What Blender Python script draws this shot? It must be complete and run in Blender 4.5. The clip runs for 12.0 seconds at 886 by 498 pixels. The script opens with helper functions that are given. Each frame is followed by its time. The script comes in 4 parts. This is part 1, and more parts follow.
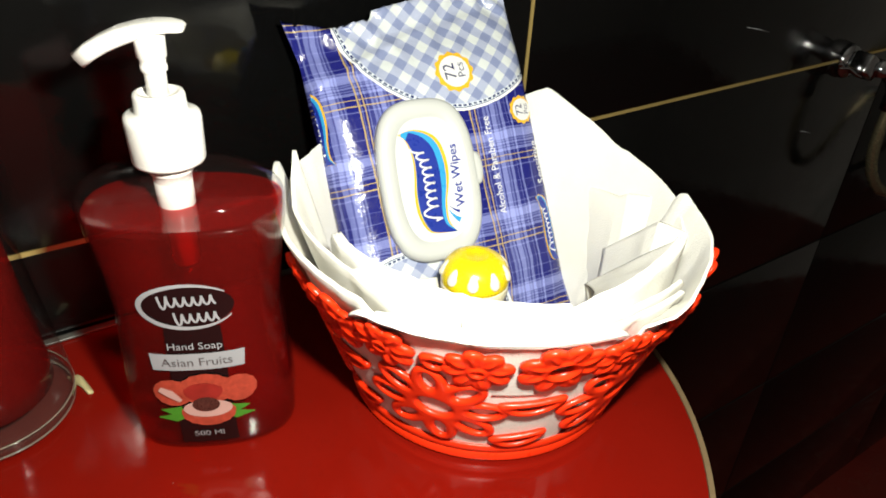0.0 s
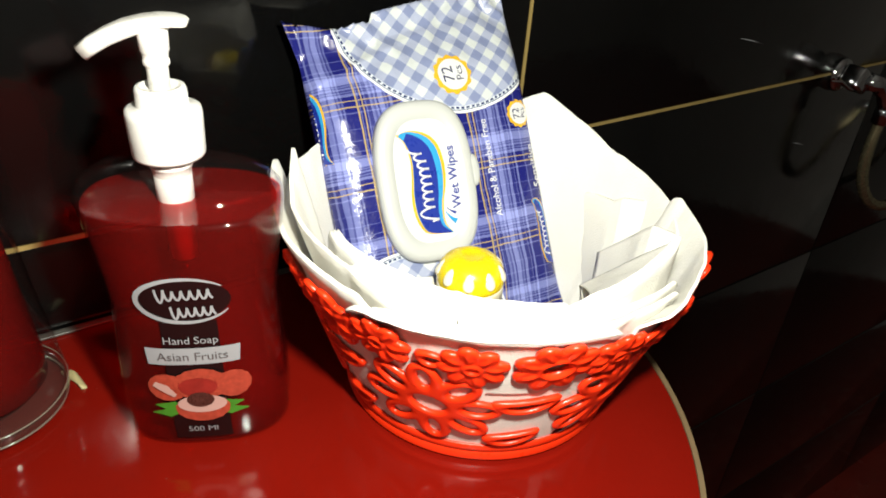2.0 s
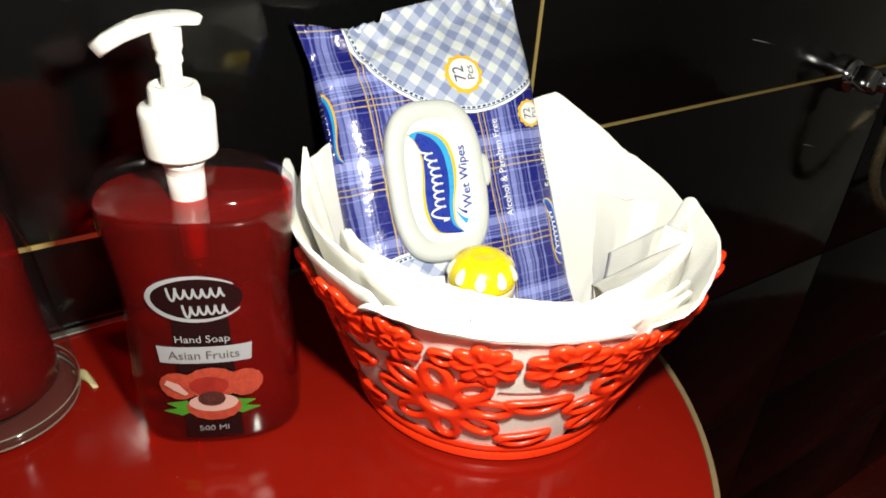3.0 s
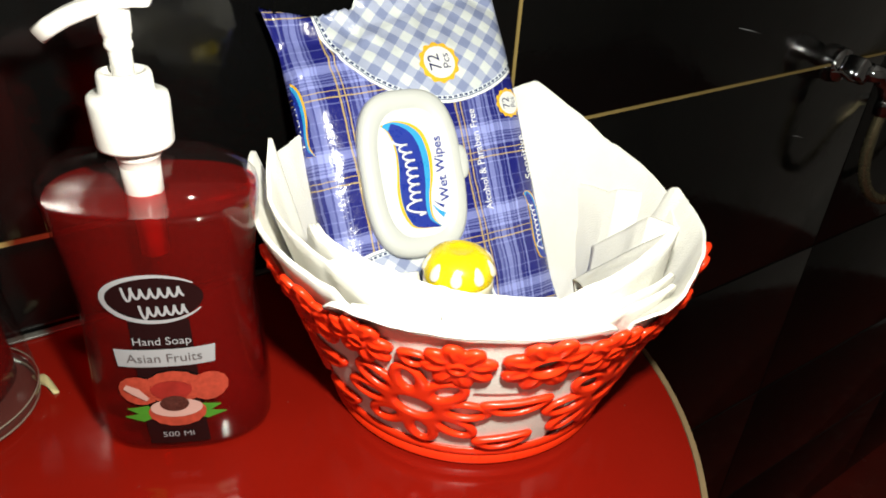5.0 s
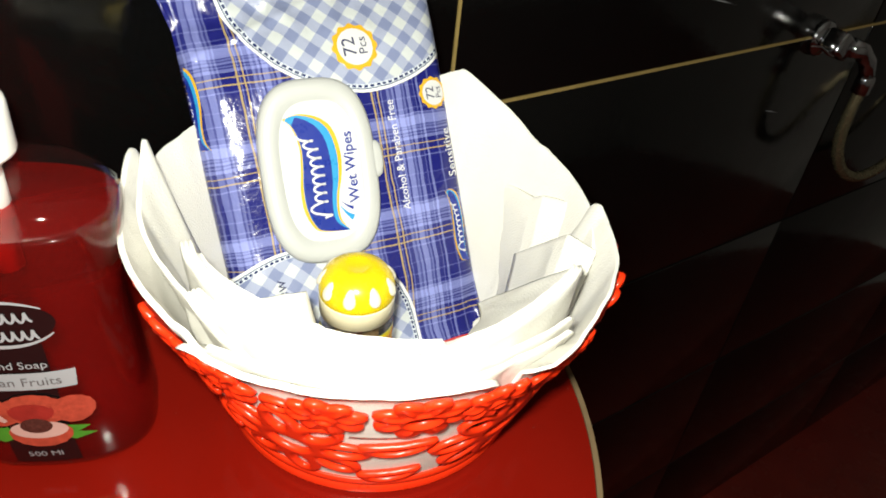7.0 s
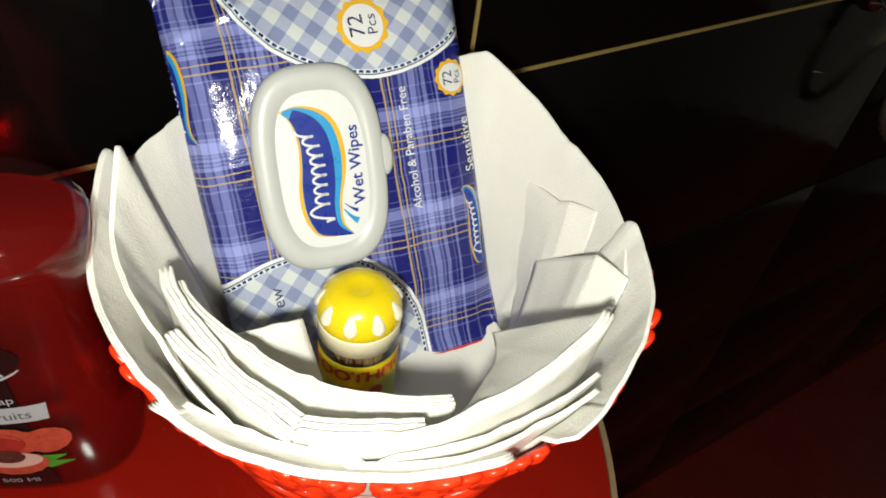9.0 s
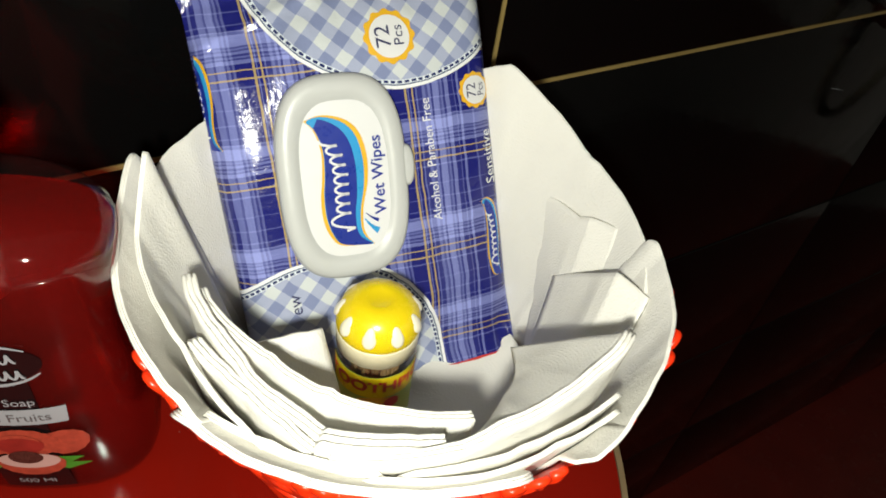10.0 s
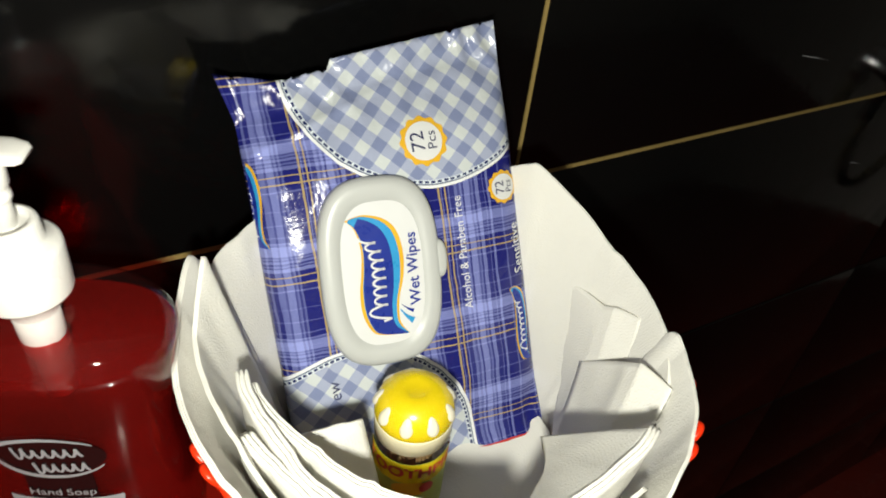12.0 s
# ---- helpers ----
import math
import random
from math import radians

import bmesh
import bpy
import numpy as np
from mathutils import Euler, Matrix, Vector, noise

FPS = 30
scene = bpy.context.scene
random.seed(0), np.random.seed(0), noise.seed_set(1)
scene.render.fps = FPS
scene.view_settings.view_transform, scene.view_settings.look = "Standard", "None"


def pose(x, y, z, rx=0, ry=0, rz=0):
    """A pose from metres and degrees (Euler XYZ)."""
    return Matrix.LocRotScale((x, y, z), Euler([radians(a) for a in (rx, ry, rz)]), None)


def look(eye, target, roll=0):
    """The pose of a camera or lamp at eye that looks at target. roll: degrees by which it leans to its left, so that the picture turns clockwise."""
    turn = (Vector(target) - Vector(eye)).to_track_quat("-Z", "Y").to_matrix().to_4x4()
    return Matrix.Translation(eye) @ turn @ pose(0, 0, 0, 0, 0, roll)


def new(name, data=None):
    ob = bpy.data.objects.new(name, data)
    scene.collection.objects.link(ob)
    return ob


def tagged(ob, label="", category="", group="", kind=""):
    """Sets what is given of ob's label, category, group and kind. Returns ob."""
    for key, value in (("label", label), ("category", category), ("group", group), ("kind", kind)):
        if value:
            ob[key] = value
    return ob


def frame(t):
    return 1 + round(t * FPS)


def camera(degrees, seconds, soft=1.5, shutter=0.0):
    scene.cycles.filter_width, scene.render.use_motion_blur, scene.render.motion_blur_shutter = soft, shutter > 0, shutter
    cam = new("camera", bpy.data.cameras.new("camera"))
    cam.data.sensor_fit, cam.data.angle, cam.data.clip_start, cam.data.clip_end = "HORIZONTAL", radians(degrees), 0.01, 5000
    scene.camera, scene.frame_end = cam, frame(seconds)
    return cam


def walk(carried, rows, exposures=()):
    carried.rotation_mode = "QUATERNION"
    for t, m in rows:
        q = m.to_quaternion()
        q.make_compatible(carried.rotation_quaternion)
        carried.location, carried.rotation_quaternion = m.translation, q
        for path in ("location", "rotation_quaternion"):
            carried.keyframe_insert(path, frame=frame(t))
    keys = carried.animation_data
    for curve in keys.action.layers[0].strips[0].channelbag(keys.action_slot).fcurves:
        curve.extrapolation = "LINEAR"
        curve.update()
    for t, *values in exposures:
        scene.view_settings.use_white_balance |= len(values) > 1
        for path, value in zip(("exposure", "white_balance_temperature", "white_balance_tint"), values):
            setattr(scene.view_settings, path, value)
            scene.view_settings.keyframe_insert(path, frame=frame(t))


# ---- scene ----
cam = camera(63.8, 12.0, soft=1.8, shutter=0.4)
PATH = [
    (0, (0.149, 0.198, 0.284), (1.124, 1.584, -0.78), 3.0),
    (0.5, (0.145, 0.196, 0.283), (1.12, 1.591, -0.768), 3.3),
    (1, (0.144, 0.194, 0.285), (1.132, 1.59, -0.752), 3.4),
    (1.5, (0.144, 0.192, 0.285), (1.128, 1.593, -0.749), 3.4),
    (2, (0.145, 0.195, 0.281), (1.143, 1.581, -0.759), 4.2),
    (2.5, (0.146, 0.195, 0.277), (1.139, 1.585, -0.762), 4.1),
    (3, (0.143, 0.196, 0.278), (1.128, 1.598, -0.753), 3.9),
    (5, (0.158, 0.201, 0.269), (1.158, 1.59, -0.765), 3.6),
    (5.5, (0.158, 0.202, 0.272), (1.157, 1.599, -0.754), 3.8),
    (6, (0.17, 0.207, 0.27), (1.147, 1.589, -0.794), 3.7),
    (6.5, (0.201, 0.207, 0.276), (1.191, 1.532, -0.849), 5.1),
    (6.7, (0.209, 0.209, 0.286), (1.195, 1.516, -0.863), 5.9),
    (8.3, (0.243, 0.26, 0.298), (1.131, 1.421, -1.067), 8.3),
    (8.5, (0.244, 0.262, 0.299), (1.133, 1.426, -1.063), 7.9),
    (9, (0.248, 0.264, 0.301), (1.123, 1.432, -1.067), 8.3),
    (9.5, (0.245, 0.264, 0.307), (1.112, 1.44, -1.059), 8.7),
    (10, (0.244, 0.27, 0.304), (1.105, 1.45, -1.063), 9.5),
    (10.5, (0.245, 0.274, 0.307), (1.092, 1.461, -1.061), 8.9),
    (11, (0.243, 0.282, 0.309), (1.088, 1.517, -1.018), 7.1),
    (11.5, (0.241, 0.287, 0.313), (1.124, 1.541, -0.971), 5.8),
    (12, (0.236, 0.27, 0.33), (1.078, 1.577, -0.928), 7.1),
]
EXPOSURES = [(0.0, 0.0), (6.0, 0.0), (6.7, 0.0), (8.3, -0.53), (12.0, -0.53)]
walk(cam, [(t, look(eye, target, roll)) for t, eye, target, roll in PATH], EXPOSURES)

# ---- light: a dark room and the small white torch of the phone beside the lens ----
world = bpy.data.worlds.new("world")
scene.world = world
world.use_nodes = True
world.node_tree.nodes["Background"].inputs[0].default_value = (0.5, 0.55, 0.6, 1)
world.node_tree.nodes["Background"].inputs[1].default_value = 0.012
torch = new("torch", bpy.data.lights.new("torch", "POINT"))
torch.data.energy, torch.data.shadow_soft_size, torch.data.color = 10.0, 0.01, (1.0, 0.985, 0.85)
torch.location = (0.212, 0.236, 0.303)


# ---- materials ----
class Nodes:
    """A small writer of node materials."""

    def __init__(self, name):
        self.mat = bpy.data.materials.new(name)
        self.mat.use_nodes = True
        self.tree = self.mat.node_tree
        self.bsdf = self.tree.nodes["Principled BSDF"]
        self.co = self.tree.nodes.new("ShaderNodeTexCoord").outputs["Object"]

    def put(self, socket, value):
        if isinstance(value, bpy.types.NodeSocket):
            self.tree.links.new(value, socket)
        elif isinstance(value, (tuple, list)) and len(value) == 3 and socket.type == "RGBA":
            socket.default_value = (*value, 1)
        else:
            socket.default_value = value

    def set(self, **values):
        for key, value in values.items():
            self.put(self.bsdf.inputs[key.replace("_", " ")], value)
        return self

    def math(self, op, a, b=0.0, c=0.0):
        n = self.tree.nodes.new("ShaderNodeMath")
        n.operation = op
        for k, v in enumerate((a, b, c)):
            self.put(n.inputs[k], v)
        return n.outputs[0]

    def split(self, co=None):
        n = self.tree.nodes.new("ShaderNodeSeparateXYZ")
        self.tree.links.new(co or self.co, n.inputs[0])
        return n.outputs[0], n.outputs[1], n.outputs[2]

    def join(self, x, y, z):
        n = self.tree.nodes.new("ShaderNodeCombineXYZ")
        for k, v in enumerate((x, y, z)):
            self.put(n.inputs[k], v)
        return n.outputs[0]

    def noise(self, scale, detail=4.0, rough=0.55, co=None):
        n = self.tree.nodes.new("ShaderNodeTexNoise")
        self.tree.links.new(co or self.co, n.inputs["Vector"])
        n.inputs["Scale"].default_value, n.inputs["Detail"].default_value, n.inputs["Roughness"].default_value = scale, detail, rough
        return n.outputs["Fac"]

    def voronoi(self, scale, co=None, feature="F1"):
        n = self.tree.nodes.new("ShaderNodeTexVoronoi")
        n.feature = feature
        self.tree.links.new(co or self.co, n.inputs["Vector"])
        n.inputs["Scale"].default_value = scale
        return n.outputs["Distance"]

    def ramp(self, fac, stops, mode="LINEAR"):
        n = self.tree.nodes.new("ShaderNodeValToRGB")
        n.color_ramp.interpolation = mode
        e = n.color_ramp.elements
        while len(e) < len(stops):
            e.new(0.5)
        for el, (p, c) in zip(e, stops):
            el.position = p
            el.color = (c, c, c, 1) if isinstance(c, (int, float)) else (*c, 1)
        self.put(n.inputs[0], fac)
        return n.outputs[0]

    def mix(self, fac, a, b):
        n = self.tree.nodes.new("ShaderNodeMix")
        n.data_type = "RGBA"
        self.put(n.inputs[0], fac)
        self.put(n.inputs[6], a)
        self.put(n.inputs[7], b)
        return n.outputs[2]

    def bump(self, height, strength, distance):
        n = self.tree.nodes.new("ShaderNodeBump")
        self.put(n.inputs["Height"], height)
        n.inputs["Strength"].default_value, n.inputs["Distance"].default_value = strength, distance
        self.tree.links.new(n.outputs[0], self.bsdf.inputs["Normal"])
        return self


def tile_material():
    m = Nodes("black_glazed_tile")
    n = m.noise(9, 5)
    m.set(Base_Color=m.mix(n, (0.0022, 0.0022, 0.0023), (0.0042, 0.0042, 0.0042)), Roughness=m.ramp(m.noise(26, 6), [(0.35, 0.09), (0.7, 0.18)]), Specular_IOR_Level=0.5)
    return m.bump(m.noise(38, 3), 0.12, 0.002).mat


def grout_material(name, a, b, rough):
    m = Nodes(name)
    m.set(Base_Color=m.mix(m.noise(60, 5), a, b), Roughness=rough)
    return m.bump(m.noise(700, 3), 0.4, 0.0006).mat


def lacquer_material():
    m = Nodes("red_laminate")
    dust = m.ramp(m.voronoi(190), [(0.03, 1.0), (0.055, 0.0)])
    keep = m.ramp(m.noise(35, 2), [(0.56, 0.0), (0.6, 1.0)])
    base = m.mix(m.noise(14, 5), (0.15, 0.0045, 0.002), (0.2, 0.0065, 0.003))
    m.set(Base_Color=m.mix(m.math("MULTIPLY", m.math("MULTIPLY", dust, keep), 0.5), base, (0.5, 0.35, 0.3)), Roughness=m.ramp(m.noise(55, 6), [(0.3, 0.06), (0.75, 0.16)]), Specular_IOR_Level=0.5)
    return m.bump(m.noise(160, 4), 0.06, 0.0012).mat


def plain(name, colour, rough=0.4, metal=0.0, var=0.12, scale=80.0, bump=0.0, bscale=300.0, **more):
    m = Nodes(name)
    lo = tuple(c * (1 - var) for c in colour)
    hi = tuple(min(1.0, c * (1 + var)) for c in colour)
    m.set(Base_Color=m.mix(m.noise(scale, 4), lo, hi), Roughness=m.ramp(m.noise(scale * 2.3, 4), [(0.3, max(0.02, rough * 0.8)), (0.7, min(1.0, rough * 1.2))]), Metallic=metal, **more)
    if bump:
        m.bump(m.noise(bscale, 4), bump, 0.001)
    return m.mat


def paper_material():
    m = Nodes("embossed_tissue_paper")
    x, y, z = m.split()
    rings = m.math("SINE", m.math("MULTIPLY", m.voronoi(26), 170.0))
    dots = m.ramp(m.voronoi(900), [(0.0, 1.0), (0.6, 0.0)], "B_SPLINE")
    h = m.math("ADD", m.math("MULTIPLY", dots, m.math("MULTIPLY_ADD", rings, 0.35, 0.65)), m.math("MULTIPLY", m.noise(60, 3), 0.5))
    tone = m.mix(m.noise(30, 4), (0.87, 0.86, 0.815), (0.92, 0.912, 0.87))
    m.set(Base_Color=tone, Roughness=0.9, Specular_IOR_Level=0.15)
    m.bump(h, 0.4, 0.0005)
    glow = m.tree.nodes.new("ShaderNodeBsdfTranslucent")
    m.put(glow.inputs[0], (0.86, 0.81, 0.68))
    both = m.tree.nodes.new("ShaderNodeMixShader")
    both.inputs[0].default_value = 0.15
    m.tree.links.new(m.bsdf.outputs[0], both.inputs[1])
    m.tree.links.new(glow.outputs[0], both.inputs[2])
    m.tree.links.new(both.outputs[0], m.tree.nodes["Material Output"].inputs[0])
    return m.mat


def stripes(m, co, period, stops, shift=0.0):
    f = m.math("FRACT", m.math("MULTIPLY_ADD", co, 1.0 / period, shift))
    return m.ramp(f, stops, "CONSTANT")


def film_material():
    """The printed film of the wipes: a navy plaid, and a gingham inside two arcs with a stitched white border."""
    m = Nodes("printed_plaid_film")
    u, v, w = m.split()
    wob = m.math("MULTIPLY_ADD", m.noise(60, 2), 0.002, -0.001)
    u, v = m.math("ADD", u, wob), m.math("ADD", v, wob)
    weave_u = [(0.0, 0.0), (0.075, 0.45), (0.09, 0.05), (0.125, 0.6), (0.165, 0.3), (0.18, 0.8), (0.233, 0.25), (0.25, 0.5), (0.265, 0.1), (0.28, 0.4), (0.295, 0.0), (0.432, 0.5), (0.44, 0.0), (0.485, 0.5), (0.497, 0.1), (0.535, 0.6), (0.555, 0.3), (0.575, 0.75), (0.595, 0.15), (0.61, 0.85), (0.66, 0.3), (0.675, 0.55), (0.69, 0.1), (0.705, 0.7), (0.735, 0.05), (0.775, 0.4), (0.785, 0.0), (0.805, 0.65), (0.825, 0.0), (0.915, 0.35), (0.93, 0.0)]
    weave_v = [(0.0, 0.0), (0.03, 0.4), (0.045, 0.0), (0.24, 0.6), (0.275, 0.1), (0.29, 0.45), (0.305, 0.1), (0.325, 0.6), (0.35, 0.2), (0.365, 0.5), (0.38, 0.25), (0.395, 0.85), (0.5, 0.35), (0.52, 0.6), (0.535, 0.0), (0.58, 0.35), (0.592, 0.0), (0.7, 0.3), (0.712, 0.0), (0.84, 0.3), (0.85, 0.0)]
    su = stripes(m, u, 0.0665, weave_u, 0.072 / 0.0665)
    sv = stripes(m, v, 0.048, weave_v, -0.002 / 0.048 + 4.0)
    threads = m.math("MULTIPLY_ADD", m.noise(90, 3, 0.6, m.join(m.math("MULTIPLY", u, 30.0), m.math("MULTIPLY", v, 1.0), 0.0)), 0.9, 0.55)
    threads_v = m.math("MULTIPLY_ADD", m.noise(90, 3, 0.6, m.join(m.math("MULTIPLY", u, 1.0), m.math("MULTIPLY", v, 30.0), 3.0)), 0.9, 0.55)
    light = m.math("MINIMUM", m.math("ADD", m.math("MULTIPLY", m.math("MULTIPLY", su, threads), 0.66), m.math("MULTIPLY", m.math("MULTIPLY", sv, threads_v), 0.66)), 1.0)
    col = m.mix(light, (0.012, 0.014, 0.15), (0.3, 0.34, 0.72))
    yu = stripes(m, u, 0.0665, [(0.0, 0.0), (0.41, 1.0), (0.422, 0.0), (0.458, 1.0), (0.47, 0.0)], 0.072 / 0.0665)
    yv = stripes(m, v, 0.048, [(0.0, 0.0), (0.1, 1.0), (0.115, 0.0), (0.176, 1.0), (0.19, 0.0)], -0.002 / 0.048 + 4.0)
    col = m.mix(m.math("MULTIPLY", m.math("MAXIMUM", yu, yv), 0.6), col, (0.62, 0.45, 0.12))
    a, b = m.math("ADD", u, v), m.math("SUBTRACT", u, v)
    ca = m.math("GREATER_THAN", m.math("FRACT", m.math("MULTIPLY", a, 1 / 0.0168)), 0.5)
    cb = m.math("GREATER_THAN", m.math("FRACT", m.math("MULTIPLY", b, 1 / 0.0168)), 0.5)
    check = m.ramp(m.math("MULTIPLY", m.math("ADD", ca, cb), 0.5), [(0.0, (0.6, 0.64, 0.65)), (0.25, (0.38, 0.42, 0.57)), (0.75, (0.22, 0.26, 0.43))], "CONSTANT")
    for cu, cv, r in ((0.0233, 0.113, 0.071), (-0.0347, -0.093, 0.0618)):
        du, dv = m.math("SUBTRACT", u, cu), m.math("SUBTRACT", v, cv)
        d = m.math("SQRT", m.math("ADD", m.math("MULTIPLY", du, du), m.math("MULTIPLY", dv, dv)))
        col = m.mix(m.math("LESS_THAN", d, r), col, (0.8, 0.82, 0.84))
        col = m.mix(m.math("LESS_THAN", d, r - 0.0016), col, (0.10, 0.13, 0.22))
        col = m.mix(m.math("LESS_THAN", d, r - 0.0022), col, (0.66, 0.72, 0.78))
        ang = m.math("ARCTAN2", dv, du)
        dash = m.math("MULTIPLY", m.math("LESS_THAN", m.math("ABSOLUTE", m.math("SUBTRACT", d, r - 0.0032)), 0.0006), m.math("GREATER_THAN", m.math("FRACT", m.math("MULTIPLY", ang, 20.0)), 0.35))
        col = m.mix(dash, col, (0.02, 0.03, 0.12))
        col = m.mix(m.math("LESS_THAN", d, r - 0.0042), col, check)
    m.set(Base_Color=col, Roughness=m.ramp(m.noise(60, 4), [(0.3, 0.13), (0.7, 0.26)]), Specular_IOR_Level=0.45)
    return m.bump(m.math("ADD", m.noise(120, 5, 0.6), m.math("ABSOLUTE", m.math("MULTIPLY_ADD", m.noise(34, 3, 0.5), 2.4, -1.2))), 0.3, 0.0018).mat


def clear_material(name, tint, body, cover, rough=0.04):
    """A see-through body: tinted light passes, a share of it is scattered by the body's own colour, and the skin is glossy."""
    m = Nodes(name)
    t = m.tree
    see = t.nodes.new("ShaderNodeBsdfTransparent")
    m.put(see.inputs[0], m.mix(m.noise(18, 2), tint, tuple(c * 0.92 for c in tint)))
    m.set(Base_Color=body, Roughness=0.35, Specular_IOR_Level=0.2)
    inside = t.nodes.new("ShaderNodeMixShader")
    inside.inputs[0].default_value = cover
    t.links.new(see.outputs[0], inside.inputs[1])
    t.links.new(m.bsdf.outputs[0], inside.inputs[2])
    gloss = t.nodes.new("ShaderNodeBsdfGlossy")
    gloss.inputs["Roughness"].default_value = rough
    lw = t.nodes.new("ShaderNodeLayerWeight")
    lw.inputs[0].default_value = 0.5
    fres = m.math("MULTIPLY_ADD", m.math("POWER", lw.outputs["Facing"], 4.0), 0.7, 0.035)
    both = t.nodes.new("ShaderNodeMixShader")
    t.links.new(fres, both.inputs[0])
    t.links.new(inside.outputs[0], both.inputs[1])
    t.links.new(gloss.outputs[0], both.inputs[2])
    t.links.new(both.outputs[0], t.nodes["Material Output"].inputs[0])
    return m.mat


TILE = tile_material()
GOLD = grout_material("gold_grout", (0.34, 0.24, 0.075), (0.48, 0.35, 0.13), 0.5)
DARK_GROUT = grout_material("dark_grout", (0.05, 0.045, 0.035), (0.12, 0.105, 0.08), 0.4)
RED_TOP = lacquer_material()
BRASS = plain("brass_edge_trim", (0.2, 0.14, 0.075), 0.5, 0.2, 0.25, 60, 0.3)
FLOOR_RED = plain("dark_red_floor_tile", (0.24, 0.026, 0.016), 0.25, 0, 0.25, 12)
# Pale, so that the unseen walls throw torch light back at the tiles.
BOUNCE_PLASTER = plain("pale_bounce_plaster", (0.74, 0.74, 0.72), 0.9, 0, 0.1, 8, 0.2)
RED_PLASTIC = plain("red_plastic", (0.86, 0.034, 0.005), 0.32, 0, 0.08, 60, 0.1, 160)
PAPER = paper_material()
FILM = film_material()
LID_WHITE = plain("white_lid_plastic", (0.52, 0.535, 0.53), 0.38, 0, 0.03, 50, 0.06)
PALE = plain("pale_grey_print", (0.30, 0.31, 0.335), 0.4, 0, 0.06, 60)
HOSE = plain("dull_hose_metal", (0.42, 0.36, 0.22), 0.25, 0.8, 0.1, 60)
LABEL_WHITE = plain("white_print", (0.72, 0.73, 0.74), 0.35, 0, 0.03, 60)
PUMP_WHITE = plain("white_pump_plastic", (0.8, 0.79, 0.76), 0.3, 0, 0.03, 60, 0.05)
INK_BLUE = plain("blue_print", (0.012, 0.03, 0.27), 0.3, 0, 0.15, 60)
INK_CYAN = plain("light_blue_print", (0.03, 0.3, 0.62), 0.3, 0, 0.15, 60)
INK_YELLOW = plain("amber_print", (0.75, 0.42, 0.02), 0.35, 0, 0.12, 90)
INK_NAVY = plain("navy_print", (0.015, 0.02, 0.09), 0.4, 0, 0.1, 60)
INK_BLACK = plain("black_print", (0.006, 0.004, 0.0045), 0.2, 0, 0.2, 60)
INK_GREY = plain("dark_grey_print", (0.09, 0.08, 0.085), 0.4, 0, 0.1, 60)
INK_RED = plain("red_print", (0.5, 0.03, 0.02), 0.4, 0, 0.15, 90)
LYCHEE = plain("lychee_skin_print", (0.36, 0.05, 0.028), 0.35, 0, 0.5, 420)
FLESH = plain("lychee_flesh_print", (0.5, 0.3, 0.27), 0.35, 0, 0.12, 120)
PEEL = plain("peel_inside_print", (0.26, 0.02, 0.015), 0.35, 0, 0.4, 150)
STONE = plain("lychee_stone_print", (0.06, 0.02, 0.016), 0.3, 0, 0.8, 500)
LEAF = plain("green_leaf_print", (0.05, 0.22, 0.02), 0.35, 0, 0.4, 200)
CAP_YELLOW = plain("yellow_cap_plastic", (0.74, 0.56, 0.008), 0.25, 0, 0.06, 120)
CAP_SPOT = plain("pale_moulded_spot", (0.78, 0.74, 0.6), 0.35, 0, 0.06, 100)
CREAM = plain("cream_ring_plastic", (0.72, 0.66, 0.46), 0.35, 0, 0.06, 100)
STICKER = plain("yellow_green_sticker", (0.42, 0.5, 0.08), 0.4, 0, 0.25, 90)
WOOD = plain("toothpick_wood", (0.55, 0.36, 0.16), 0.6, 0, 0.2, 200)
CHROME = plain("chrome", (0.5, 0.51, 0.53), 0.1, 1.0, 0.04, 30)
CHIP = plain("cream_chip", (0.5, 0.43, 0.22), 0.6, 0, 0.2, 150, 0.3)
SEALANT = plain("dull_sealant", (0.09, 0.085, 0.075), 0.35, 0, 0.4, 120, 0.4)
FOGGED = clear_material("cloudy_glass", (0.95, 0.92, 0.92), (0.55, 0.42, 0.36), 0.035, 0.05)
# Pale body colour that paints the highlight on the clear base's rims.
RIM_GLASS = clear_material("glass_rim_painted_highlight", (0.9, 0.88, 0.85), (0.6, 0.52, 0.42), 0.3, 0.1)
CLEAR = clear_material("clear_plastic", (0.97, 0.96, 0.96), (0.5, 0.45, 0.45), 0.004)
SOAP = clear_material("red_soap", (0.88, 0.025, 0.018), (0.62, 0.012, 0.006), 0.08, 0.05)
# More scatter than SOAP, painting in the brightness of the lit surface.
SOAP_LIT_TOP = clear_material("soap_surface_painted_bright", (0.88, 0.03, 0.02), (0.6, 0.01, 0.005), 0.17, 0.05)
DARK_SOAP = clear_material("dark_red_liquid", (0.7, 0.03, 0.025), (0.5, 0.014, 0.01), 0.15, 0.06)


# ---- mesh helpers ----
def part(name, bm, material, parent=None, label="", smooth=True):
    me = bpy.data.meshes.new(name)
    bmesh.ops.recalc_face_normals(bm, faces=bm.faces)
    bm.to_mesh(me)
    bm.free()
    if smooth:
        me.shade_smooth()
    me.materials.append(material)
    ob = new(name, me)
    ob.parent = parent
    if label:
        ob["label"] = label
    return ob


def thing(name, matrix, label, category, group=""):
    ob = new(name)
    ob.empty_display_size = 0.02
    ob.matrix_world = matrix
    return tagged(ob, label, category, group)


